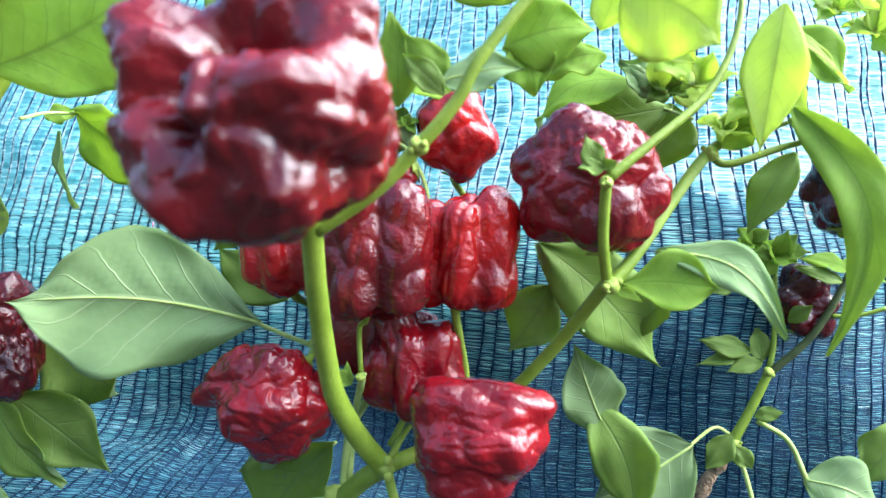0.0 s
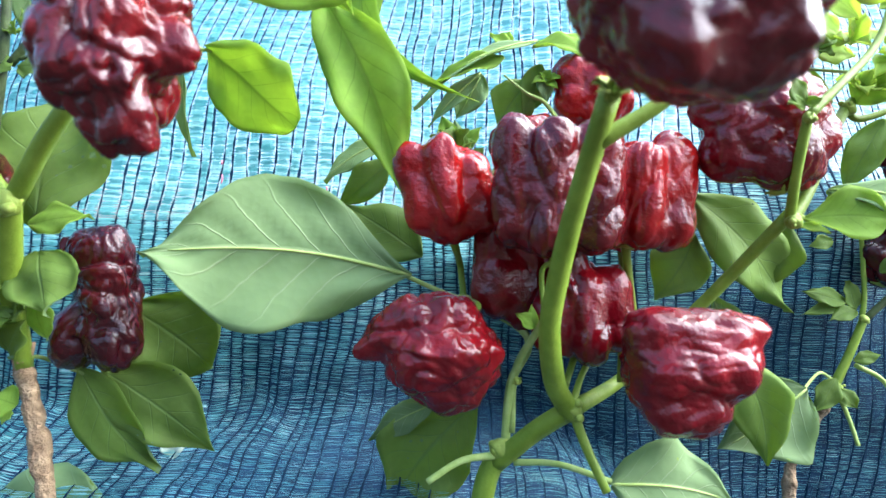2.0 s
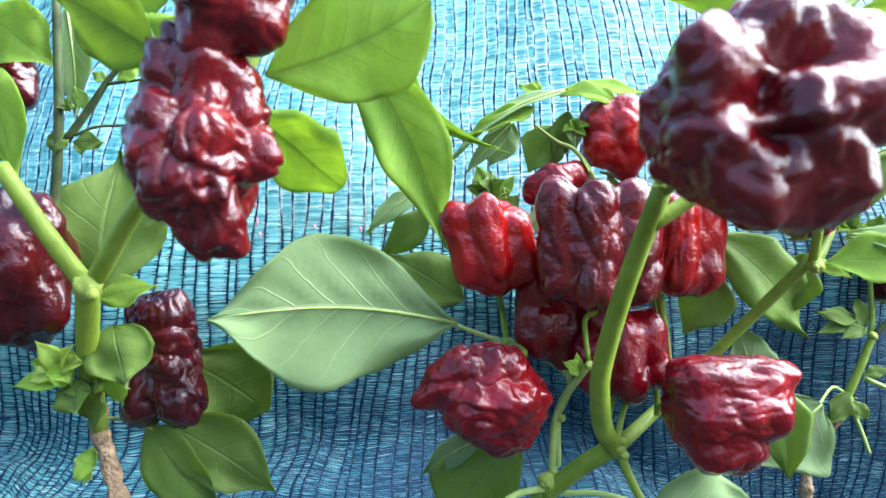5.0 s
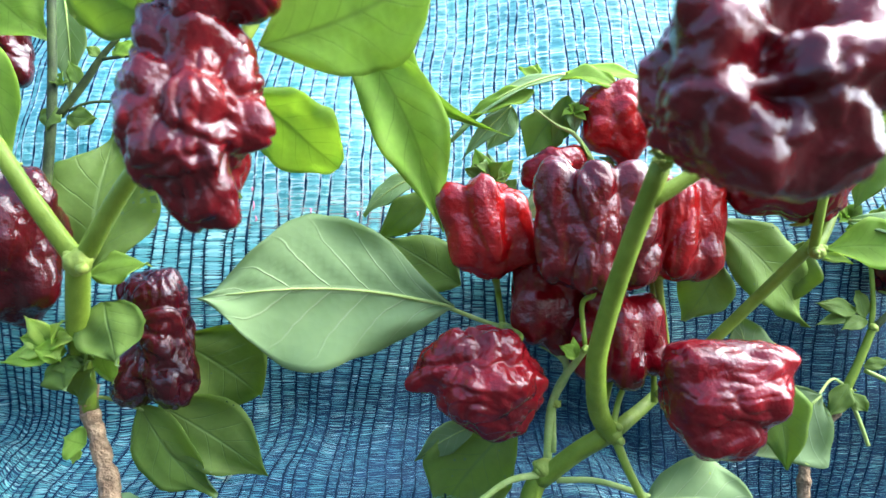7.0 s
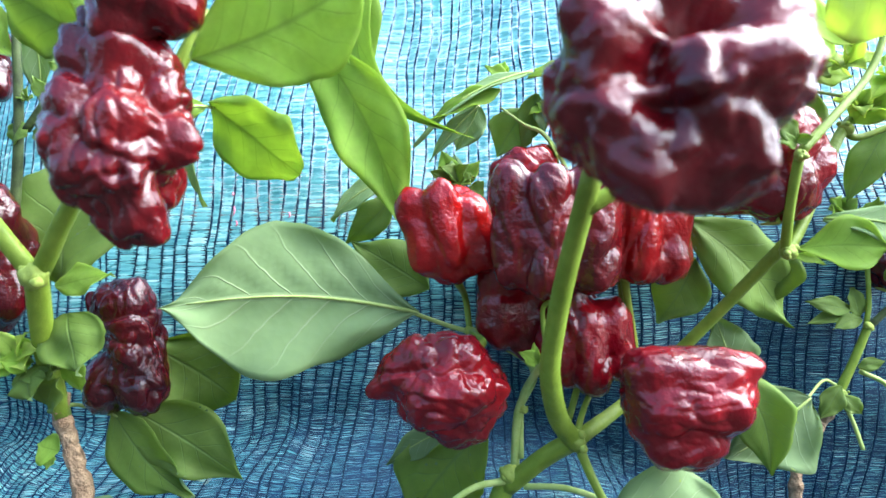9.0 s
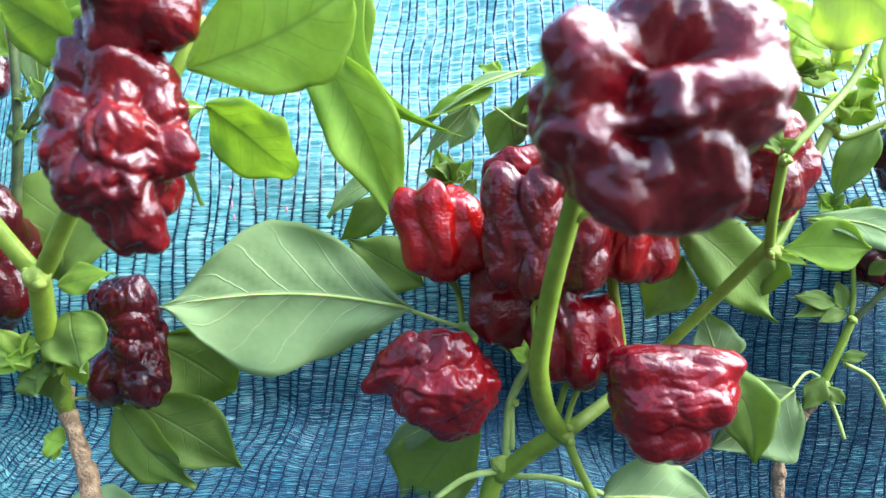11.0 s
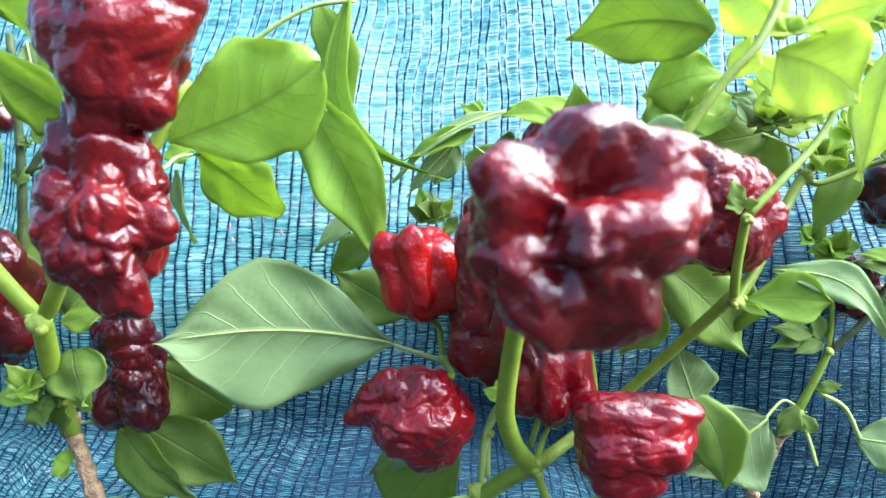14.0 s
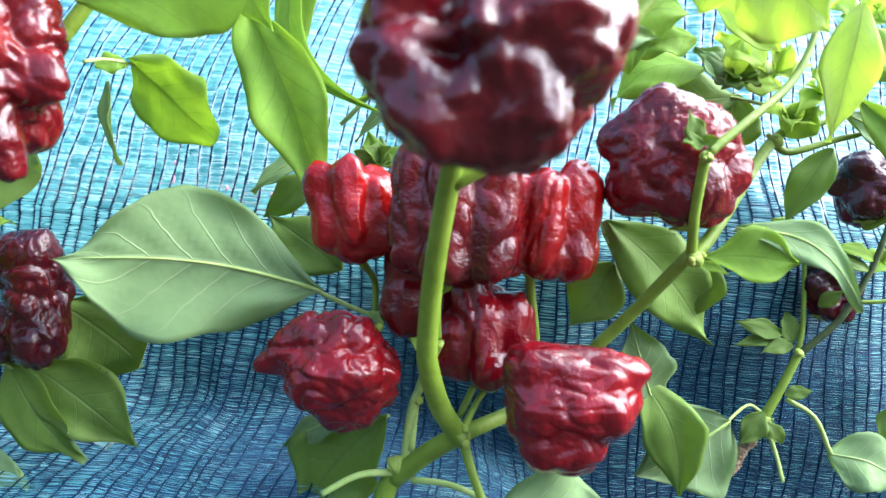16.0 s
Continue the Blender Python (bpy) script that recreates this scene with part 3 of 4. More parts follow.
# ---- peppers ----
# the big one nearest the walk: a ball of folds round a deep hollow
pepper((0.0562, 0.2005, 0.1522), (0.0508, 0.050, 0.053),
       [(0.02, 0.08, 0.0, 0.80), (-0.40, -0.50, 0.30, 0.35), (-0.46, -0.46, -0.20, 0.36), (0.20, -0.58, -0.02, 0.40, 0, 0.14), (0.08, -0.20, 0.64, 0.32, 0, 0.12), (0.56, -0.34, 0.22, 0.28, 0.20), (0.20, -0.45, -0.55, 0.38), (-0.20, -0.50, -0.55, 0.36)],
       (0.15, -0.95, 0.30), "brown", 1, [((-0.10, -0.85, 0.50), 0.38, 0.18), ((0.18, -0.82, 0.52), 0.48, 0.20), ((0.42, -0.75, 0.52), 0.38, 0.18), ((-0.30, -0.93, 0.20), 0.22, 0.14), ((-0.30, -0.95, -0.05), 0.20, 0.13), ((-0.20, -0.95, -0.30), 0.14, 0.13)], blend=0.06, wrinkle=0.0016, pucker=170, stalk=[(0.0485, 0.2365, 0.1395)], sub=6, stalk_r=0.0017)
# two hanging by the left plant
pepper((-0.0791, 0.2380, 0.1540), (0.043, 0.040, 0.068),
       [(0.20, -0.35, 0.72, 0.30), (-0.30, -0.20, 0.62, 0.38), (0.35, 0.0, 0.42, 0.42), (-0.10, -0.25, 0.35, 0.40), (-0.52, -0.20, 0.05, 0.38), (-0.08, -0.42, -0.02, 0.34, 0, 0.30), (0.82, -0.10, -0.06, 0.18), (0.50, -0.1, 0.0, 0.34), (-0.28, -0.30, -0.35, 0.38), (0.15, -0.42, -0.38, 0.34), (0.02, -0.20, -0.72, 0.32), (0.40, -0.20, -0.78, 0.22), (-0.10, 0.35, 0.30, 0.55), (0.10, 0.30, -0.30, 0.45)],
       (0.1, -0.1, -1), "brown", 2, blend=0.085, wrinkle=0.0019, pucker=170, sub=6)
pepper((-0.0679, 0.2340, 0.1985), (0.049, 0.044, 0.052),
       [(-0.35, -0.20, 0.25, 0.55), (0.38, -0.10, 0.38, 0.52), (-0.10, -0.35, -0.20, 0.45), (-0.25, -0.20, -0.68, 0.32), (0.78, 0.0, 0.62, 0.30), (0.10, -0.40, 0.30, 0.45), (0.20, 0.0, -0.35, 0.42), (0.0, 0.30, 0.20, 0.65)],
       (-0.2, -0.1, -1), "brown", 3, blend=0.07, wrinkle=0.0011, pucker=140, sub=6)
# low in the middle plant
pepper((0.0005, 0.3070, 0.0640), (0.058, 0.044, 0.046),
       [(0.28, 0.0, -0.08, 0.70), (0.28, -0.15, -0.50, 0.46), (-0.12, -0.20, -0.28, 0.40), (-0.22, -0.10, 0.42, 0.44), (0.25, -0.20, 0.48, 0.42), (-0.60, -0.15, 0.22, 0.28), (-0.84, -0.18, -0.02, 0.18), (0.62, 0.0, 0.0, 0.38), (-0.05, -0.48, -0.12, 0.42), (0.35, -0.50, -0.05, 0.36), (0.05, 0.35, 0.0, 0.60)],
       (-0.75, -0.1, -0.75), "maroon", 4, [((-0.25, -0.9, 0.30), 0.12, 0.22)], blend=0.09, wrinkle=0.0011, pucker=210, stalk=[(0.0126, 0.3250, 0.0831)], sub=6, label="ripe lumpy maroon chili pepper with a narrow end")
pepper((0.0890, 0.2880, 0.0635), (0.0475, 0.040, 0.043),
       [(-0.10, -0.10, 0.48, 0.40, 0, 0.50), (0.80, -0.12, 0.55, 0.20), (0.0, -0.25, 0.02, 0.40, 0, 0.42), (-0.55, 0.0, -0.05, 0.40, 0.20), (-0.14, -0.15, -0.54, 0.38, 0, 0.22), (0.72, 0.0, 0.20, 0.24), (0.0, 0.30, 0.0, 0.60, 0, 0.30)],
       (0.2, -1, -0.1), "maroon", 5, [((0.45, -0.9, -0.05), 0.08, 0.22)], blend=0.07, wrinkle=0.0008, pucker=210, grain=(0.7, 1, 1.15), stalk=[(0.0712, 0.3060, 0.0585)], sub=6, label="ripe blocky maroon chili pepper with a blunt end")
# the crowded cluster
pepper((0.0052, 0.3140, 0.1248), (0.038, 0.036, 0.043),
       [(-0.45, -0.20, 0.10, 0.34, 0.40), (0.0, -0.36, 0.10, 0.34, 0.42), (0.42, -0.20, -0.10, 0.38, 0.30), (-0.10, -0.20, -0.50, 0.36), (0.12, 0.30, 0.0, 0.58, 0.20)],
       (-0.2, 0, 1), "red", 6, blend=0.045, wrinkle=0.0010, pucker=190, grain=(1.3, 1, 0.5), lean=-12, stalk=[(0.0126, 0.3250, 0.0838), (0.0109, 0.3280, 0.0969)], label="bright red ripe chili pepper with deep ribs")
pepper((0.0452, 0.3000, 0.1250), (0.048, 0.040, 0.053),
       [(-0.60, -0.20, 0.12, 0.28, 0.52), (-0.12, -0.36, 0.0, 0.34, 0.50), (0.45, -0.20, 0.05, 0.38, 0.45), (0.10, 0.25, 0.0, 0.55, 0.30), (-0.32, -0.10, -0.45, 0.34)],
       (0.05, 0.1, 1), "brown", 7, blend=0.045, wrinkle=0.0010, pucker=185, grain=(1.1, 1, 0.55), stalk=[(0.0420, 0.3000, 0.0796), (0.0409, 0.3000, 0.0949)], sub=6, stalk_r=0.0011)
pepper((0.0767, 0.3120, 0.1266), (0.043, 0.040, 0.047),
       [(-0.50, -0.20, -0.05, 0.42, 0.32), (0.03, -0.40, -0.05, 0.34, 0.38), (0.52, -0.20, 0.0, 0.40, 0.40), (0.50, -0.10, 0.62, 0.26), (0.0, 0.30, 0.0, 0.60, 0.20)],
       (0.1, 0, 1), "red", 8, blend=0.045, wrinkle=0.0009, pucker=180, grain=(1.2, 1, 0.5), stalk=[(0.0787, 0.3170, 0.0550), (0.0790, 0.3160, 0.0760)], sub=6, label="bright red ripe chili pepper with a dark top")
pepper((0.0568, 0.3180, 0.0865), (0.042, 0.038, 0.055),
       [(-0.10, -0.25, 0.50, 0.32, 0.20), (-0.38, -0.20, -0.30, 0.42, 0.10), (0.05, -0.36, -0.25, 0.32, 0.35), (0.48, -0.20, -0.20, 0.36, 0.25), (0.10, -0.35, -0.60, 0.32), (0.0, 0.30, -0.10, 0.50, 0.20)],
       (0.0, 0, 1), "maroon", 9, blend=0.045, wrinkle=0.0013, pucker=140, grain=(1.1, 1, 0.55), lean=-9, stalk=[(0.0511, 0.3100, 0.0493)], sub=6)
pepper((0.0310, 0.3290, 0.1005), (0.032, 0.034, 0.060),
       [(0.0, -0.20, 0.60, 0.38), (-0.25, -0.30, -0.05, 0.40, 0.40), (0.28, -0.20, -0.20, 0.38, 0.40), (0.0, 0.30, 0.0, 0.50, 0.30)],
       (0.1, 0, 1), "maroon", 10, blend=0.07, wrinkle=0.0010, pucker=180, grain=(1, 1, 0.7))
pepper((0.0365, 0.3380, 0.1530), (0.032, 0.022, 0.022), [(-0.55, 0, -0.15, 0.40), (0.0, -0.2, 0.05, 0.50), (0.55, 0, 0.25, 0.38), (0.1, 0.3, 0, 0.5)],
       (-0.85, 0, -0.35), "maroon", 11, wrinkle=0.0007, pucker=220, blend=0.12)
pepper((0.0672, 0.3480, 0.1737), (0.037, 0.036, 0.040), [(-0.42, -0.20, 0.40, 0.44), (0.20, -0.25, 0.50, 0.42), (-0.38, -0.25, -0.25, 0.42), (0.15, -0.42, 0.0, 0.38), (0.52, -0.20, -0.10, 0.42), (0.20, -0.20, -0.55, 0.38), (0, 0.3, 0, 0.65)],
       (0.1, 0, 1), "red", 12, blend=0.11, wrinkle=0.0009, pucker=190, stalk=[(0.0705, 0.3450, 0.1488)])
pepper((0.1208, 0.3060, 0.1520), (0.057, 0.036, 0.050),
       [(-0.20, -0.20, 0.52, 0.44), (0.32, -0.20, 0.36, 0.46), (-0.82, -0.10, 0.06, 0.17), (-0.48, -0.2, 0.18, 0.38), (-0.28, -0.30, -0.28, 0.46), (0.22, -0.34, -0.42, 0.48), (0.75, -0.10, -0.08, 0.30), (-0.42, -0.10, -0.55, 0.34), (0.52, -0.10, -0.52, 0.34), (0.10, -0.42, 0.05, 0.40), (0.0, 0.30, 0.0, 0.70)],
       (-0.25, 0.2, 1), "maroon", 13, blend=0.1, wrinkle=0.001, pucker=180, lean=6, sub=6)
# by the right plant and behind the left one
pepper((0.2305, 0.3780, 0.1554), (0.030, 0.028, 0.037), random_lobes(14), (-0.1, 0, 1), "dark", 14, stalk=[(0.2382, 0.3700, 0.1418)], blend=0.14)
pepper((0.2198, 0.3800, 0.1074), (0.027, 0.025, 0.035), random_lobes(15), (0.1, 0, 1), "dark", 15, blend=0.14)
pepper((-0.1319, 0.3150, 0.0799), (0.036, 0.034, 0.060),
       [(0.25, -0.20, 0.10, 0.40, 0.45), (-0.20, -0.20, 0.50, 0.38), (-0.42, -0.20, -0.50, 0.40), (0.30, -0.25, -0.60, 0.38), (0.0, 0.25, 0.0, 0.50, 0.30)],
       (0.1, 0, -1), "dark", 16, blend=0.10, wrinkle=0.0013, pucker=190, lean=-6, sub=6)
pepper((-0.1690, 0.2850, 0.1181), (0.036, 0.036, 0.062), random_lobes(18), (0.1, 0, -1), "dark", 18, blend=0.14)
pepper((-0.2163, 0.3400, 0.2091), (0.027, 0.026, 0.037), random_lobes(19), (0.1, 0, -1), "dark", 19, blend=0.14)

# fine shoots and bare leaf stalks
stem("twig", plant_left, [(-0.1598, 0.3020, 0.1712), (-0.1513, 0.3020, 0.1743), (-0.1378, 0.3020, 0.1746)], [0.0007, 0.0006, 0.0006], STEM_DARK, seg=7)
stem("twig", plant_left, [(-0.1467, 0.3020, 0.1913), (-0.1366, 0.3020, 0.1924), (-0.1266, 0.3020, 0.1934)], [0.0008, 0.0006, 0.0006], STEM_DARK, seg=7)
stem("twig", plant_left, [(-0.0708, 0.3220, 0.2245), (-0.0557, 0.3240, 0.2345), (-0.0405, 0.3250, 0.2408), (-0.0229, 0.3250, 0.2419)], [0.0011, 0.0011, 0.001, 0.001], PETIOLE, seg=7)
stem("twig", plant_mid, [(0.0276, 0.3360, 0.1792), (0.0378, 0.3370, 0.1717), (0.0469, 0.3380, 0.1668), (0.0565, 0.3360, 0.1488), (0.0587, 0.3300, 0.1214)], [0.0004, 0.0007, 0.0010, 0.0010, 0.0011], PETIOLE, seg=8)
stem("twig", plant_mid, [(0.0529, 0.3000, 0.0451), (0.0573, 0.2980, 0.0335), (0.0646, 0.2960, 0.0182)], [0.0019, 0.0017, 0.0016], seg=8)
stem("twig", plant_mid, [(0.0336, 0.3140, 0.0215), (0.0499, 0.3100, 0.0227), (0.0687, 0.3050, 0.0186)], [0.0013, 0.0012, 0.0012], PETIOLE, seg=8)
stem("twig", plant_mid, [(0.0267, 0.3140, 0.0238), (0.0135, 0.3100, 0.0226), (0.0008, 0.3060, 0.0156)], [0.0015, 0.0013, 0.0012], PETIOLE, seg=8)
stem("twig", plant_mid, [(0.0325, 0.3170, 0.0320), (0.0336, 0.3180, 0.0553), (0.0400, 0.3060, 0.0719), (0.0427, 0.3000, 0.0785)], [0.0016, 0.0015, 0.0015, 0.0014], PETIOLE, seg=8)
stem("twig", plant_mid, [(0.0534, 0.3020, 0.0474), (0.0573, 0.3080, 0.0557), (0.0635, 0.3160, 0.0641)], [0.0014, 0.0012, 0.0012], seg=8)
stem("twig", plant_mid, [(0.0743, 0.3170, 0.0528), (0.0748, 0.3180, 0.0732), (0.0751, 0.3180, 0.0908), (0.0738, 0.3180, 0.1039)], [0.0013, 0.0012, 0.0012, 0.0012], seg=8)
stem("twig", plant_right, [(0.1995, 0.3720, 0.0544), (0.2114, 0.3700, 0.0475), (0.2185, 0.3680, 0.0320)], [0.0012, 0.0011, 0.0011], PETIOLE, seg=8)
stem("twig", plant_right, [(0.1915, 0.3720, 0.0411), (0.1957, 0.3700, 0.0287), (0.1985, 0.3680, 0.0175)], [0.0012, 0.001, 0.001], PETIOLE, seg=8)
stem("twig", plant_right, [(0.2039, 0.3740, 0.0766), (0.2063, 0.3760, 0.0901), (0.2069, 0.3800, 0.1224)], [0.0013, 0.0012, 0.001], seg=8)
stem("twig", plant_right, [(0.2263, 0.3700, 0.1020), (0.2356, 0.3680, 0.1032), (0.2449, 0.3660, 0.1070)], [0.0010, 0.0009, 0.0009], seg=7)

def node_bump(plant, at, r, seed):
    """The knuckle where stems fork, with a few dried flower scars."""
    r *= 0.8
    bm = bmesh.new()
    rnd = random.Random(seed)
    for k in range(5):
        w = Vector((rnd.uniform(-1, 1), rnd.uniform(-1, 0.2), rnd.uniform(-0.8, 0.8))) * r * (0.0 if k == 0 else 0.95)
        q = r if k == 0 else r * rnd.uniform(0.25, 0.45)
        g = bmesh.ops.create_icosphere(bm, subdivisions=3, radius=q)
        for v in g["verts"]:
            v.co = v.co * (1 + 0.25 * noise.noise(v.co * 400 + w * 99)) + w + Vector(at)
    part("node", bm, CALYX, plant)
node_bump(plant_mid, (0.0526, 0.2990, 0.0463), 0.0046, 1)
node_bump(plant_mid, (0.0283, 0.3140, 0.0266), 0.0050, 2)
node_bump(plant_left, (-0.1329, 0.2660, 0.1126), 0.0056, 3)
node_bump(plant_mid, (0.1295, 0.2980, 0.1155), 0.0038, 4)
node_bump(plant_mid, (0.0342, 0.3170, 0.0520), 0.0022, 5)
node_bump(plant_mid, (0.0418, 0.2990, 0.0776), 0.0020, 6)
node_bump(plant_mid, (0.0125, 0.3240, 0.0832), 0.0026, 7)
node_bump(plant_mid, (0.1254, 0.2820, 0.1483), 0.0026, 8)
node_bump(plant_mid, (0.0757, 0.2417, 0.1528), 0.0032, 9)
node_bump(plant_right, (0.2029, 0.3710, 0.0764), 0.0027, 10)
node_bump(plant_mid, (0.0486, 0.2362, 0.1408), 0.0032, 12)
node_bump(plant_mid, (0.1651, 0.3240, 0.1636), 0.0036, 11)
node_bump(plant_right, (0.1904, 0.3710, 0.0439), 0.0032, 12)

# ---- leaves ----
U, Y2, D, P2 = (UPPER, UNDER), (YOUNG, UNDER), (UNDER, UPPER), (PALE_LIT, YOUNG)
# left plant
leaf(plant_left, (-0.0660, 0.2460, 0.1770), (-0.0170, 0.2520, 0.2010), 0.038, (0.1, -1, -0.6), 0.05, 0.10, Y2, n=24, m=16, blunt=0.6, belly=0.55, foot=0.7)
leaf(plant_left, (-0.0496, 0.3000, 0.2175), (-0.0331, 0.3100, 0.1932), 0.018, (0, -1, -0.4), 0.05, 0.1, Y2)
leaf(plant_left, (-0.0260, 0.3250, 0.2448), (0.0170, 0.3250, 0.1640), 0.014, (-0.3, -1, 0.3), 0.06, 0.4, Y2, sweep=-0.27, n=26, belly=0.35)
leaf(plant_left, (-0.0407, 0.3300, 0.2435), (-0.0281, 0.3320, 0.1961), 0.018, (0, -1, 0.2), 0.05, 0.15, Y2)
leaf(plant_left, (-0.0460, 0.3150, 0.2020), (-0.0130, 0.3250, 0.1235), 0.031, (0.2, -1, -0.3), 0.05, 0.12, Y2, sweep=0.05, belly=0.40, n=28, m=16, wave=0.12, foot=0.7)
leaf(plant_left, (-0.0890, 0.3050, 0.1785), (-0.0560, 0.3160, 0.1500), 0.036, (-0.1, -1, -0.5), 0.04, 0.06, (YOUNG, UPPER), [(-0.0885, 0.2800, 0.1694), (-0.0912, 0.2950, 0.1749)], belly=0.52, sweep=0.03, blunt=0.62, n=32, m=16, foot=0.6)
leaf(plant_left, (-0.0999, 0.3100, 0.1705), (-0.0975, 0.3160, 0.1374), 0.009, (-0.5, -1, 0.2), 0.05, 0.5, D)
leaf(plant_left, (-0.1033, 0.3050, 0.1752), (-0.0919, 0.3100, 0.1788), 0.010, (0, -1, 0.4), 0.05, 0.1, Y2)
leaf(plant_left, (-0.1493, 0.3000, 0.1070), (-0.1546, 0.3250, 0.1687), 0.046, (0.1, -1, 0.3), 0.04, 0.1, U, belly=0.4)
leaf(plant_left, (-0.1355, 0.2840, 0.0975), (-0.1270, 0.2780, 0.0755), 0.024, (0, -1, 0.5), 0.06, 0.05, U, belly=0.40, foot=0.5)
leaf(plant_left, (-0.1441, 0.2900, 0.1069), (-0.1246, 0.2950, 0.1113), 0.014, (0, -1, 0.5), 0.08, 0.1, Y2)
leaf(plant_left, (-0.1400, 0.2900, 0.0832), (-0.1393, 0.2960, 0.0649), 0.012, (0, -1, 0.3), 0.05, 0.1, Y2)
leaf(plant_left, (-0.1350, 0.3350, 0.0760), (-0.0985, 0.3450, 0.0480), 0.043, (0, -1, 0.3), 0.04, 0.1, U, belly=0.5, blunt=0.4)
leaf(plant_left, (-0.1390, 0.3140, 0.0520), (-0.1130, 0.3300, 0.0070), 0.025, (-0.2, -1, 0.4), 0.05, 0.25, U, [(-0.1506, 0.3000, 0.0569), (-0.1487, 0.3060, 0.0571)])
leaf(plant_left, (-0.1350, 0.3220, 0.0500), (-0.0915, 0.3340, 0.0145), 0.030, (0.1, -1, 0.5), 0.05, 0.2, U, sweep=0.06)
leaf(plant_left, (-0.1183, 0.3500, 0.0176), (-0.1170, 0.3500, 0.0047), 0.011, (0, -1, 0.3), 0.03, 0.1, (SCRAP, UNDER), label="small pale leaf-shaped scrap")
leaf(plant_left, (-0.1519, 0.2990, 0.0404), (-0.1587, 0.2960, 0.0442), 0.013, (0, -1, 0.3), 0.05, 0.1, Y2)
leaf(plant_left, (-0.1545, 0.2990, 0.0388), (-0.1553, 0.2960, 0.0340), 0.005, (0, -1, 0.3), 0.05, 0.1, Y2)
leaf(plant_left, (-0.1493, 0.2910, 0.0601), (-0.1401, 0.2840, 0.0735), 0.014, (0, -1, 0.4), 0.05, 0.2, U)
leaf(plant_left, (-0.1498, 0.2850, 0.0840), (-0.1634, 0.2800, 0.0852), 0.008, (0, -1, 0.6), 0.05, 0.2, Y2)
leaf(plant_left, (-0.1499, 0.2850, 0.0795), (-0.1690, 0.2780, 0.0767), 0.011, (0, -1, 0.6), 0.05, 0.2, Y2)
leaf(plant_left, (-0.1509, 0.2840, 0.0768), (-0.1453, 0.2780, 0.0664), 0.014, (0, -1, 0.3), 0.05, 0.2, U)
leaf(plant_left, (-0.1499, 0.2850, 0.0820), (-0.1552, 0.2800, 0.0905), 0.007, (0, -1, 0.6), 0.05, 0.2, Y2)
leaf(plant_left, (-0.1492, 0.2830, 0.0792), (-0.1551, 0.2750, 0.0821), 0.009, (0, -1, 0.4), 0.05, 0.2, Y2)
leaf(plant_left, (-0.0978, 0.2500, 0.1843), (-0.1340, 0.2500, 0.2073), 0.026, (0, -1, -0.6), 0.05, 0.1, Y2, n=24)
leaf(plant_left, (-0.1053, 0.2700, 0.2117), (-0.1524, 0.2800, 0.2324), 0.034, (0, -1, -0.6), 0.05, 0.1, Y2)
leaf(plant_left, (-0.1042, 0.2700, 0.2046), (-0.1195, 0.2750, 0.1858), 0.024, (0, -1, -0.6), 0.05, 0.1, Y2)
leaf(plant_left, (-0.1943, 0.3000, 0.2207), (-0.1696, 0.3020, 0.1988), 0.028, (0, -1, -0.1), 0.05, 0.1, Y2)
leaf(plant_left, (-0.1744, 0.3200, 0.2296), (-0.1743, 0.3250, 0.1830), 0.016, (0.2, -1, 0), 0.05, 0.3, D)
leaf(plant_left, (-0.1648, 0.3020, 0.1726), (-0.1675, 0.3000, 0.1629), 0.010, (0, -1, 0.3), 0.05, 0.1, U)
leaf(plant_left, (-0.1607, 0.3020, 0.1686), (-0.1474, 0.3000, 0.1676), 0.010, (0, -1, 0.3), 0.05, 0.1, U)
leaf(plant_left, (-0.1564, 0.3030, 0.1817), (-0.1597, 0.3020, 0.1907), 0.006, (0, -1, 0.3), 0.05, 0.1, U)
leaf(plant_left, (-0.1467, 0.3020, 0.1929), (-0.1517, 0.3000, 0.1953), 0.005, (0, -1, 0.3), 0.05, 0.1, U)
leaf(plant_left, (-0.1422, 0.3020, 0.1924), (-0.1355, 0.3040, 0.1986), 0.008, (0, -1, 0.3), 0.05, 0.1, Y2)
leaf(plant_left, (-0.2179, 0.3300, 0.2120), (-0.2048, 0.3300, 0.1532), 0.022, (0, -1, 0.2), 0.05, 0.1, Y2)
leaf(plant_left, (-0.1276, 0.3180, -0.0053), (-0.1813, 0.3180, -0.0030), 0.034, (0, -1, 0.5), 0.05, 0.1, D)

# middle plant
leaf(plant_mid, (-0.0085, 0.3190, 0.0920), (-0.1050, 0.2920, 0.0980), 0.064, (0.1, -1, 0.22), 0.02, -0.06, D, [(0.0126, 0.3250, 0.0826), (0.0028, 0.3230, 0.0860)], belly=0.52, n=34, m=24, sweep=-0.035, foot=1.0, wave=0.07)
leaf(plant_mid, (-0.0225, 0.3400, 0.1505), (-0.0493, 0.3380, 0.1315), 0.012, (0, -1, 0.6), 0.06, 0.2, D)
leaf(plant_mid, (-0.0197, 0.3350, 0.1423), (-0.0434, 0.3380, 0.1207), 0.015, (0.2, -1, 0.3), 0.06, 0.2, U)
leaf(plant_mid, (-0.0054, 0.3360, 0.1001), (-0.0406, 0.3360, 0.1222), 0.026, (0, -1, 0.3), 0.05, 0.1, U)
leaf(plant_mid, (0.0418, 0.3380, 0.1948), (-0.0109, 0.3360, 0.1634), 0.010, (0, -0.8, 1), 0.10, 0.2, D, sweep=-0.06)
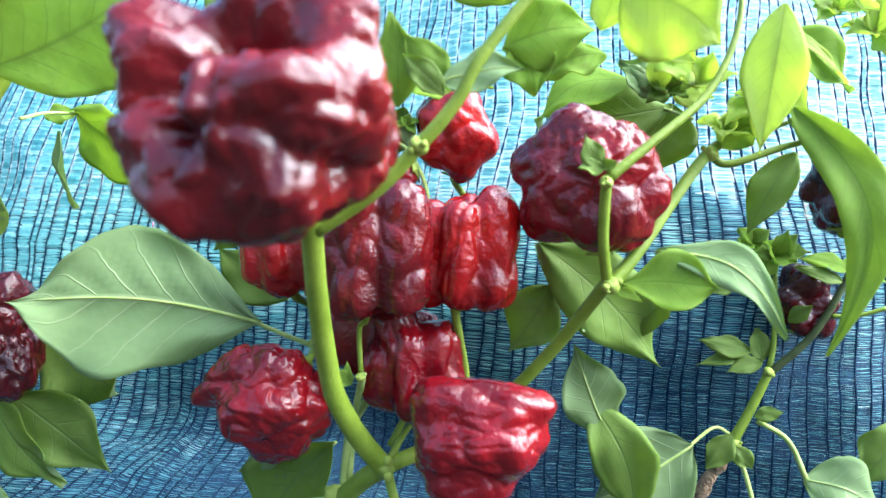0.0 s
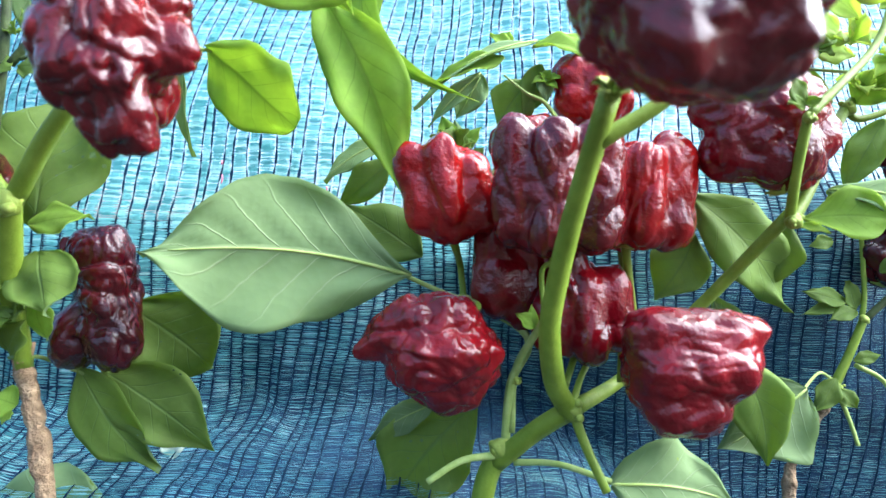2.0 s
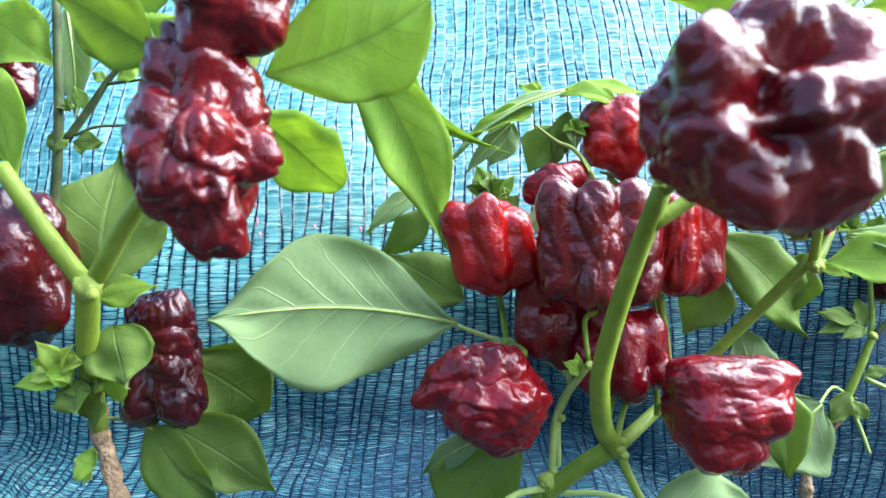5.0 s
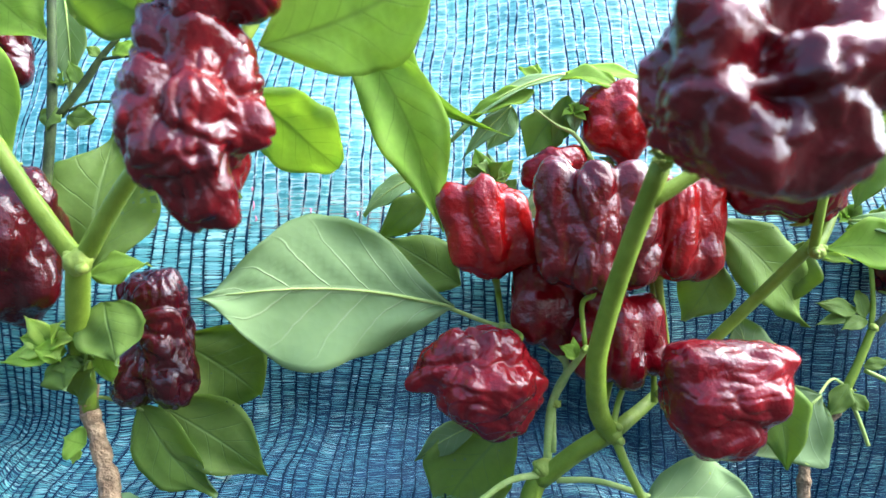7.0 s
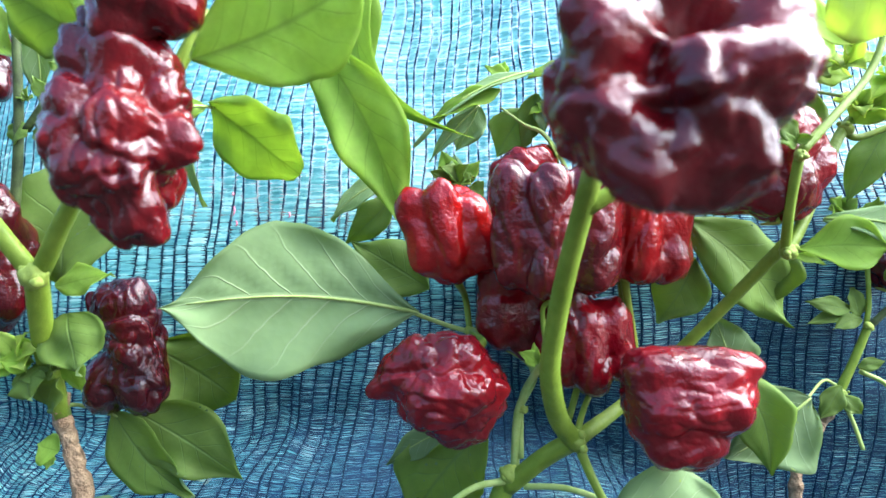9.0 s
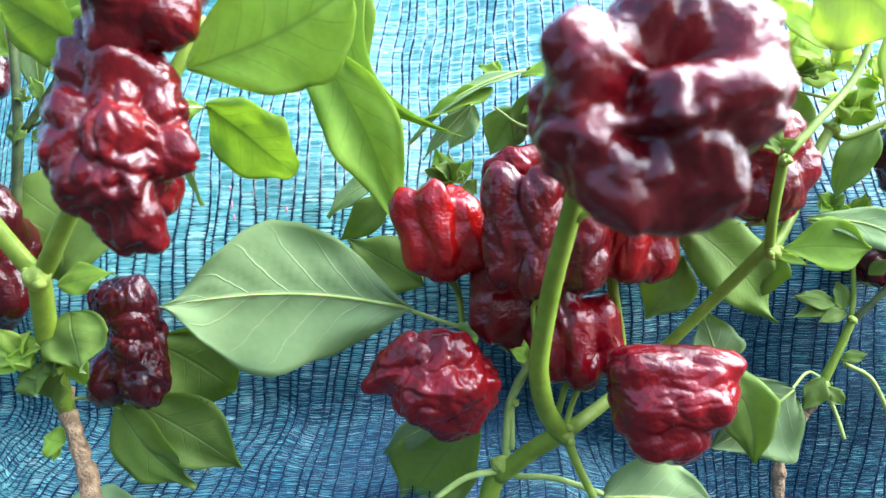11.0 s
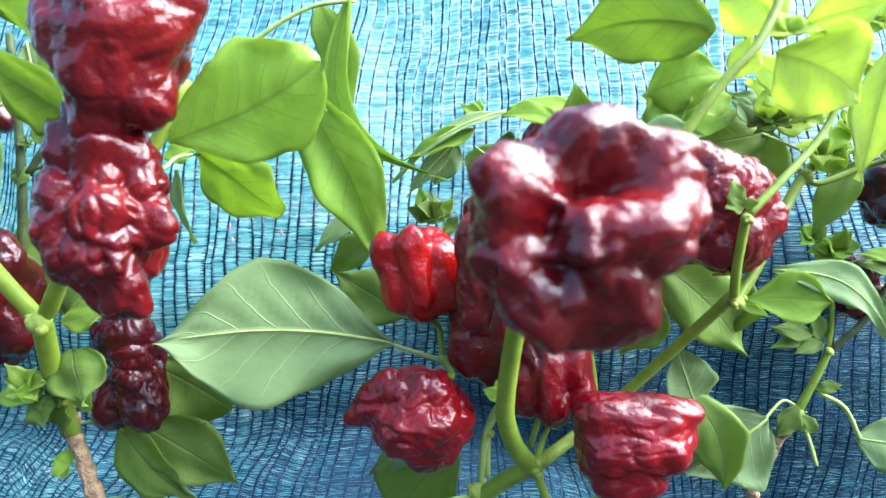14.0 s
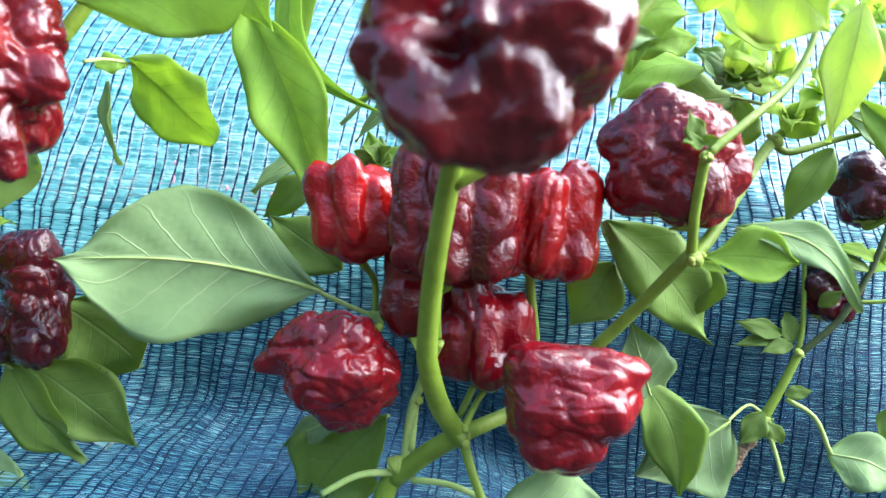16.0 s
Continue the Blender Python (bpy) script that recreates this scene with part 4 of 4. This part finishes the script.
leaf(plant_mid, (0.0274, 0.3350, 0.1870), (-0.0053, 0.3360, 0.1735), 0.013, (0, -1, 0.7), 0.08, 0.2, Y2)
leaf(plant_mid, (0.0184, 0.3450, 0.1824), (0.0071, 0.3450, 0.1615), 0.016, (0, -1, 0.2), 0.05, 0.2, D)
leaf(plant_mid, (0.0179, 0.3400, 0.1812), (-0.0045, 0.3400, 0.1566), 0.009, (0, -1, 0.4), 0.08, 0.2, D)
leaf(plant_mid, (0.0398, 0.3380, 0.1928), (0.0697, 0.3400, 0.1860), 0.013, (0, -1, 0.8), 0.12, 0.2, Y2, sweep=0.08)
leaf(plant_mid, (0.0432, 0.3450, 0.1974), (0.0817, 0.3500, 0.1954), 0.010, (0, -1, 0.8), 0.08, 0.2, Y2)
leaf(plant_mid, (0.0405, 0.3450, 0.1804), (0.0257, 0.3470, 0.1586), 0.021, (0, -1, 0.2), 0.05, 0.1, U)
leaf(plant_mid, (0.0439, 0.3420, 0.1862), (0.0363, 0.3430, 0.1626), 0.014, (0.3, -1, 0.2), 0.05, 0.2, U)
leaf(plant_mid, (0.0460, 0.3400, 0.1831), (0.0468, 0.3400, 0.1677), 0.008, (0, -1, 0.2), 0.05, 0.2, D)
leaf(plant_mid, (0.0307, 0.3400, 0.1934), (0.0212, 0.3400, 0.1986), 0.007, (0, -1, 0.6), 0.05, 0.2, Y2)
leaf(plant_mid, (0.0284, 0.3420, 0.1940), (0.0302, 0.3420, 0.2012), 0.006, (0, -1, 0.6), 0.05, 0.2, Y2)
leaf(plant_mid, (0.0074, 0.3370, 0.1458), (-0.0036, 0.3340, 0.1517), 0.009, (0, -1, 0.6), 0.06, 0.2, U)
leaf(plant_mid, (0.0082, 0.3370, 0.1458), (0.0011, 0.3380, 0.1619), 0.010, (0, -1, 0.3), 0.06, 0.2, Y2)
leaf(plant_mid, (0.0091, 0.3360, 0.1464), (0.0067, 0.3380, 0.1599), 0.008, (0.3, -1, 0.3), 0.06, 0.3, D)
leaf(plant_mid, (0.0106, 0.3360, 0.1456), (0.0186, 0.3350, 0.1563), 0.008, (0, -1, 0.5), 0.06, 0.2, Y2)
leaf(plant_mid, (0.0125, 0.3370, 0.1445), (0.0198, 0.3350, 0.1405), 0.010, (0, -1, 0.5), 0.06, 0.2, U)
leaf(plant_mid, (0.0401, 0.3320, 0.1459), (0.0212, 0.3320, 0.1278), 0.013, (0, -1, 0.4), 0.06, 0.1, D)
leaf(plant_mid, (0.0387, 0.3000, 0.0748), (0.0315, 0.2960, 0.0799), 0.006, (0, -1, 0.4), 0.1, 0.2, Y2)
leaf(plant_mid, (0.0383, 0.3000, 0.0744), (0.0372, 0.2980, 0.0832), 0.004, (0, -1, 0.4), 0.1, 0.2, Y2)
leaf(plant_mid, (0.0197, 0.3340, 0.0398), (-0.0158, 0.3400, -0.0060), 0.040, (0, -1, 0.3), 0.05, 0.1, U, belly=0.5)
leaf(plant_mid, (0.0014, 0.3360, 0.0374), (-0.0258, 0.3360, 0.0210), 0.013, (0, -1, 0.5), 0.06, 0.1, D)
leaf(plant_mid, (0.0680, 0.3030, 0.0183), (0.1154, 0.3120, 0.0100), 0.034, (0, -1, 0.5), 0.08, 0.1, D)
# above the middle
leaf(plant_mid, (0.0640, 0.2620, 0.1675), (0.0624, 0.2580, 0.1938), 0.014, (0, -1, -0.4), 0.05, 0.1, Y2)
leaf(plant_mid, (0.0799, 0.2580, 0.1727), (0.0662, 0.2580, 0.1872), 0.012, (0, -1, 0.3), 0.05, 0.1, Y2)
leaf(plant_mid, (0.0796, 0.2520, 0.1683), (0.0681, 0.2500, 0.1791), 0.008, (0, -1, 0.4), 0.05, 0.1, U)
leaf(plant_mid, (0.0783, 0.2540, 0.1724), (0.1011, 0.2540, 0.1754), 0.014, (0, -1, 0.4), 0.05, 0.1, D)
leaf(plant_mid, (0.0913, 0.2900, 0.1933), (0.1214, 0.2970, 0.2008), 0.024, (0, -1, -0.4), 0.06, 0.1, Y2, sweep=0.05)
leaf(plant_mid, (0.0958, 0.2920, 0.1966), (0.1024, 0.2960, 0.1787), 0.019, (0.3, -1, 0.1), 0.05, 0.1, Y2)
leaf(plant_mid, (0.1370, 0.3250, 0.1906), (0.1019, 0.3250, 0.1739), 0.025, (-0.1, -1, 0.7), 0.16, -0.1, Y2, sweep=-0.10)
leaf(plant_mid, (0.1523, 0.3300, 0.1821), (0.1104, 0.3320, 0.1752), 0.022, (0, -1, 0.4), 0.05, 0.1, U, [(0.1554, 0.3100, 0.1735)])
leaf(plant_mid, (0.1529, 0.3340, 0.1841), (0.1459, 0.3360, 0.1570), 0.024, (0, -1, 0.3), 0.05, 0.1, U)
leaf(plant_mid, (0.1523, 0.3200, 0.1849), (0.1313, 0.3220, 0.1977), 0.013, (0, -1, 0.5), 0.05, 0.1, D)
leaf(plant_mid, (0.1559, 0.3150, 0.1885), (0.1377, 0.3180, 0.2016), 0.012, (0, -1, 0.5), 0.05, 0.1, P2)
leaf(plant_mid, (0.1536, 0.3000, 0.1899), (0.1293, 0.3050, 0.2100), 0.013, (0, -1, 0.2), 0.05, 0.1, P2)
leaf(plant_mid, (0.1082, 0.2680, 0.2103), (0.0616, 0.2780, 0.2107), 0.029, (0, -1, -0.6), 0.06, 0.1, Y2, sweep=-0.10, n=24, m=16)
leaf(plant_mid, (0.1269, 0.2680, 0.2017), (0.1543, 0.2700, 0.1853), 0.032, (0, -1, -0.4), 0.06, 0.1, P2, n=24, m=16, sweep=0.05)
leaf(plant_mid, (0.1798, 0.3000, 0.2078), (0.1771, 0.3100, 0.1612), 0.020, (-0.1, -1, -0.5), 0.05, 0.1, P2)
leaf(plant_mid, (0.1343, 0.2700, 0.2106), (0.1632, 0.2700, 0.2179), 0.017, (0, -1, -0.5), 0.05, 0.1, P2)
leaf(plant_mid, (0.1330, 0.2750, 0.2138), (0.1087, 0.2750, 0.2274), 0.024, (0, -1, -0.5), 0.05, 0.1, P2)
leaf(plant_mid, (0.1451, 0.3220, 0.1848), (0.1310, 0.3180, 0.1948), 0.012, (0, -1, 0.4), 0.05, 0.1, D)
leaf(plant_mid, (0.1445, 0.3180, 0.1855), (0.1479, 0.3150, 0.2015), 0.010, (0, -1, 0.4), 0.05, 0.1, P2)
leaf(plant_mid, (0.1505, 0.3220, 0.1858), (0.1639, 0.3180, 0.1828), 0.012, (0, -1, 0.4), 0.05, 0.1, P2)
leaf(plant_mid, (0.1683, 0.3250, 0.1661), (0.1781, 0.3200, 0.1771), 0.016, (0, -1, 0.4), 0.05, 0.1, Y2)
leaf(plant_mid, (0.1225, 0.2900, 0.1979), (0.1269, 0.2880, 0.2128), 0.012, (0, -1, 0.2), 0.05, 0.1, P2)
leaf(plant_mid, (0.1254, 0.3000, 0.1934), (0.1047, 0.2980, 0.1844), 0.016, (0, -1, 0.5), 0.08, 0.2, Y2, sweep=-0.12)
leaf(plant_mid, (0.1876, 0.3300, 0.2095), (0.2126, 0.3300, 0.1864), 0.020, (0, -1, 0.3), 0.05, 0.2, Y2)
leaf(plant_mid, (0.1875, 0.3270, 0.2095), (0.2103, 0.3270, 0.1886), 0.006, (0.2, -1, 0.6), 0.05, 0.2, P2)
leaf(plant_mid, (0.1926, 0.3300, 0.1774), (0.2163, 0.3280, 0.1608), 0.014, (0, -1, 0.6), 0.06, 0.1, D)
leaf(plant_mid, (0.1809, 0.3250, 0.1928), (0.1972, 0.3250, 0.1783), 0.013, (0, -1, 0.4), 0.06, 0.1, P2)
leaf(plant_mid, (0.2080, 0.3650, 0.1705), (0.1912, 0.3680, 0.1356), 0.017, (-0.2, -1, 0.1), 0.05, 0.2, U)
leaf(plant_mid, (0.1880, 0.3120, 0.1774), (0.1959, 0.3000, 0.0961), 0.018, (-0.2, -1, 0.3), 0.06, 0.15, Y2, sweep=0.22, belly=0.36, n=28)
# beside the right fork
leaf(plant_mid, (0.1314, 0.2990, 0.1161), (0.1614, 0.2940, 0.1160), 0.020, (0, -1, 0.6), 0.06, 0.1, Y2, belly=0.6, sweep=0.05)
leaf(plant_mid, (0.1438, 0.3020, 0.1271), (0.1811, 0.2900, 0.1021), 0.016, (0, -1, 0.6), 0.10, 0.15, D, sweep=0.13, n=26)
leaf(plant_mid, (0.1040, 0.3300, 0.1290), (0.1540, 0.3450, 0.0800), 0.033, (0, -1, 0.3), 0.05, 0.1, U, belly=0.46)
leaf(plant_mid, (0.1499, 0.3400, 0.1193), (0.1412, 0.3450, 0.0889), 0.018, (0, -1, 0.3), 0.05, 0.1, U)
leaf(plant_mid, (0.1093, 0.3350, 0.1121), (0.0931, 0.3350, 0.0842), 0.024, (0, -1, 0.3), 0.05, 0.1, U)
leaf(plant_mid, (0.1307, 0.2980, 0.1142), (0.1390, 0.2920, 0.1109), 0.004, (0, -1, 0.6), 0.05, 0.3, Y2)
leaf(plant_mid, (0.1236, 0.2830, 0.1523), (0.1185, 0.2800, 0.1626), 0.008, (0, -1, 0.3), 0.05, 0.1, U)
leaf(plant_mid, (0.1246, 0.2830, 0.1523), (0.1166, 0.2790, 0.1522), 0.006, (0, -1, 0.3), 0.05, 0.1, U)
leaf(plant_mid, (0.1242, 0.2830, 0.1530), (0.1286, 0.2800, 0.1543), 0.004, (0, -1, 0.3), 0.05, 0.1, U)
leaf(plant_mid, (0.1345, 0.3500, 0.0500), (0.1195, 0.3420, 0.0875), 0.027, (0.2, -1, 0.4), 0.05, 0.1, D)
leaf(plant_mid, (0.1280, 0.3480, 0.0620), (0.1465, 0.3480, 0.0130), 0.027, (0, -1, 0.3), 0.05, 0.15, U, sweep=0.05)
# right plant
leaf(plant_right, (0.1710, 0.3620, 0.0442), (0.1303, 0.3550, 0.0174), 0.040, (0, -1, 0.3), 0.05, 0.1, D, [(0.1883, 0.3720, 0.0476), (0.1812, 0.3700, 0.0503)])
leaf(plant_right, (0.1966, 0.3750, 0.0841), (0.1735, 0.3700, 0.0889), 0.010, (0, -1, 0.5), 0.06, 0.1, U)
leaf(plant_right, (0.1966, 0.3750, 0.0821), (0.1732, 0.3700, 0.0774), 0.007, (0, -1, 0.7), 0.06, 0.1, U)
leaf(plant_right, (0.2010, 0.3740, 0.0801), (0.1850, 0.3680, 0.0752), 0.008, (0, -1, 0.5), 0.06, 0.1, U)
leaf(plant_right, (0.2021, 0.3760, 0.0798), (0.1994, 0.3780, 0.0944), 0.011, (0.3, -1, 0.3), 0.06, 0.1, U)
leaf(plant_right, (0.2326, 0.3700, 0.1219), (0.2108, 0.3660, 0.1259), 0.009, (0, -1, 0.6), 0.10, 0.1, Y2)
leaf(plant_right, (0.2287, 0.3680, 0.1166), (0.2087, 0.3640, 0.1226), 0.007, (0, -1, 0.6), 0.10, 0.1, U)
leaf(plant_right, (0.2096, 0.3700, 0.0986), (0.2176, 0.3660, 0.1067), 0.007, (0, -1, 0.5), 0.05, 0.1, U)
leaf(plant_right, (0.1882, 0.3720, 0.1133), (0.1767, 0.3700, 0.1104), 0.008, (0, -1, 0.2), 0.05, 0.1, U)
leaf(plant_right, (0.1883, 0.3680, 0.0484), (0.1776, 0.3660, 0.0332), 0.012, (0, -1, 0.3), 0.05, 0.1, U)
leaf(plant_right, (0.1896, 0.3680, 0.0436), (0.1966, 0.3660, 0.0352), 0.009, (0, -1, 0.3), 0.05, 0.1, U)
leaf(plant_right, (0.1977, 0.3700, 0.0565), (0.2087, 0.3680, 0.0601), 0.007, (0, -1, 0.5), 0.05, 0.1, U)
leaf(plant_right, (0.2176, 0.3690, 0.0320), (0.2451, 0.3600, 0.0256), 0.030, (0, -1, 0.6), 0.08, 0.1, D)
leaf(plant_right, (0.2560, 0.3700, 0.0590), (0.2388, 0.3700, 0.0316), 0.020, (0, -1, 0.3), 0.05, 0.1, U)
# young rosettes on the right plant
def rosette(plant, at, n, size, seed, mats):
    rnd = random.Random(seed)
    c = Vector(at)
    for k in range(n):
        a = 2 * math.pi * (k + rnd.uniform(-0.3, 0.3)) / n
        out = Vector((math.cos(a), -0.35 + 0.3 * rnd.uniform(-1, 1), 0.55 * math.sin(a) + 0.25))
        tip = c + out.normalized() * size * rnd.uniform(0.6, 1.1)
        leaf(plant, tuple(c), tuple(tip), size * rnd.uniform(0.48, 0.75), (0.2 * rnd.uniform(-1, 1), -1, 0.7), 0.10, 0.25, mats, n=10, m=6, seed=seed * 10 + k)
rosette(plant_right, (0.2058, 0.3800, 0.1262), 8, 0.016, 21, Y2)
rosette(plant_right, (0.1980, 0.3840, 0.1323), 6, 0.012, 22, Y2)
rosette(plant_right, (0.2414, 0.3800, 0.1214), 6, 0.013, 23, Y2)
rosette(plant_right, (0.2511, 0.4000, 0.2309), 8, 0.022, 24, P2)
rosette(plant_right, (0.2354, 0.4000, 0.2421), 7, 0.020, 25, P2)
rosette(plant_mid, (0.1301, 0.2680, 0.2077), 6, 0.010, 26, P2)
rosette(plant_mid, (0.1702, 0.3250, 0.1719), 6, 0.011, 27, P2)
rosette(plant_mid, (0.0460, 0.3400, 0.1780), 5, 0.008, 28, Y2)
rosette(plant_left, (-0.1539, 0.2830, 0.0819), 6, 0.013, 29, P2)
rosette(plant_left, (-0.1432, 0.2850, 0.0758), 5, 0.010, 30, U)
rosette(plant_left, (-0.1627, 0.3030, 0.1817), 4, 0.006, 31, U)
rosette(plant_mid, (0.0081, 0.3360, 0.1474), 7, 0.012, 32, U)
rosette(plant_mid, (0.1486, 0.3200, 0.1856), 6, 0.012, 33, U)
rosette(plant_mid, (0.1768, 0.3180, 0.1814), 6, 0.014, 34, P2)
rosette(plant_mid, (0.0487, 0.2340, 0.1412), 8, 0.006, 36, (CALYX, CALYX))
rosette(plant_mid, (0.1582, 0.3120, 0.1856), 6, 0.012, 35, P2)
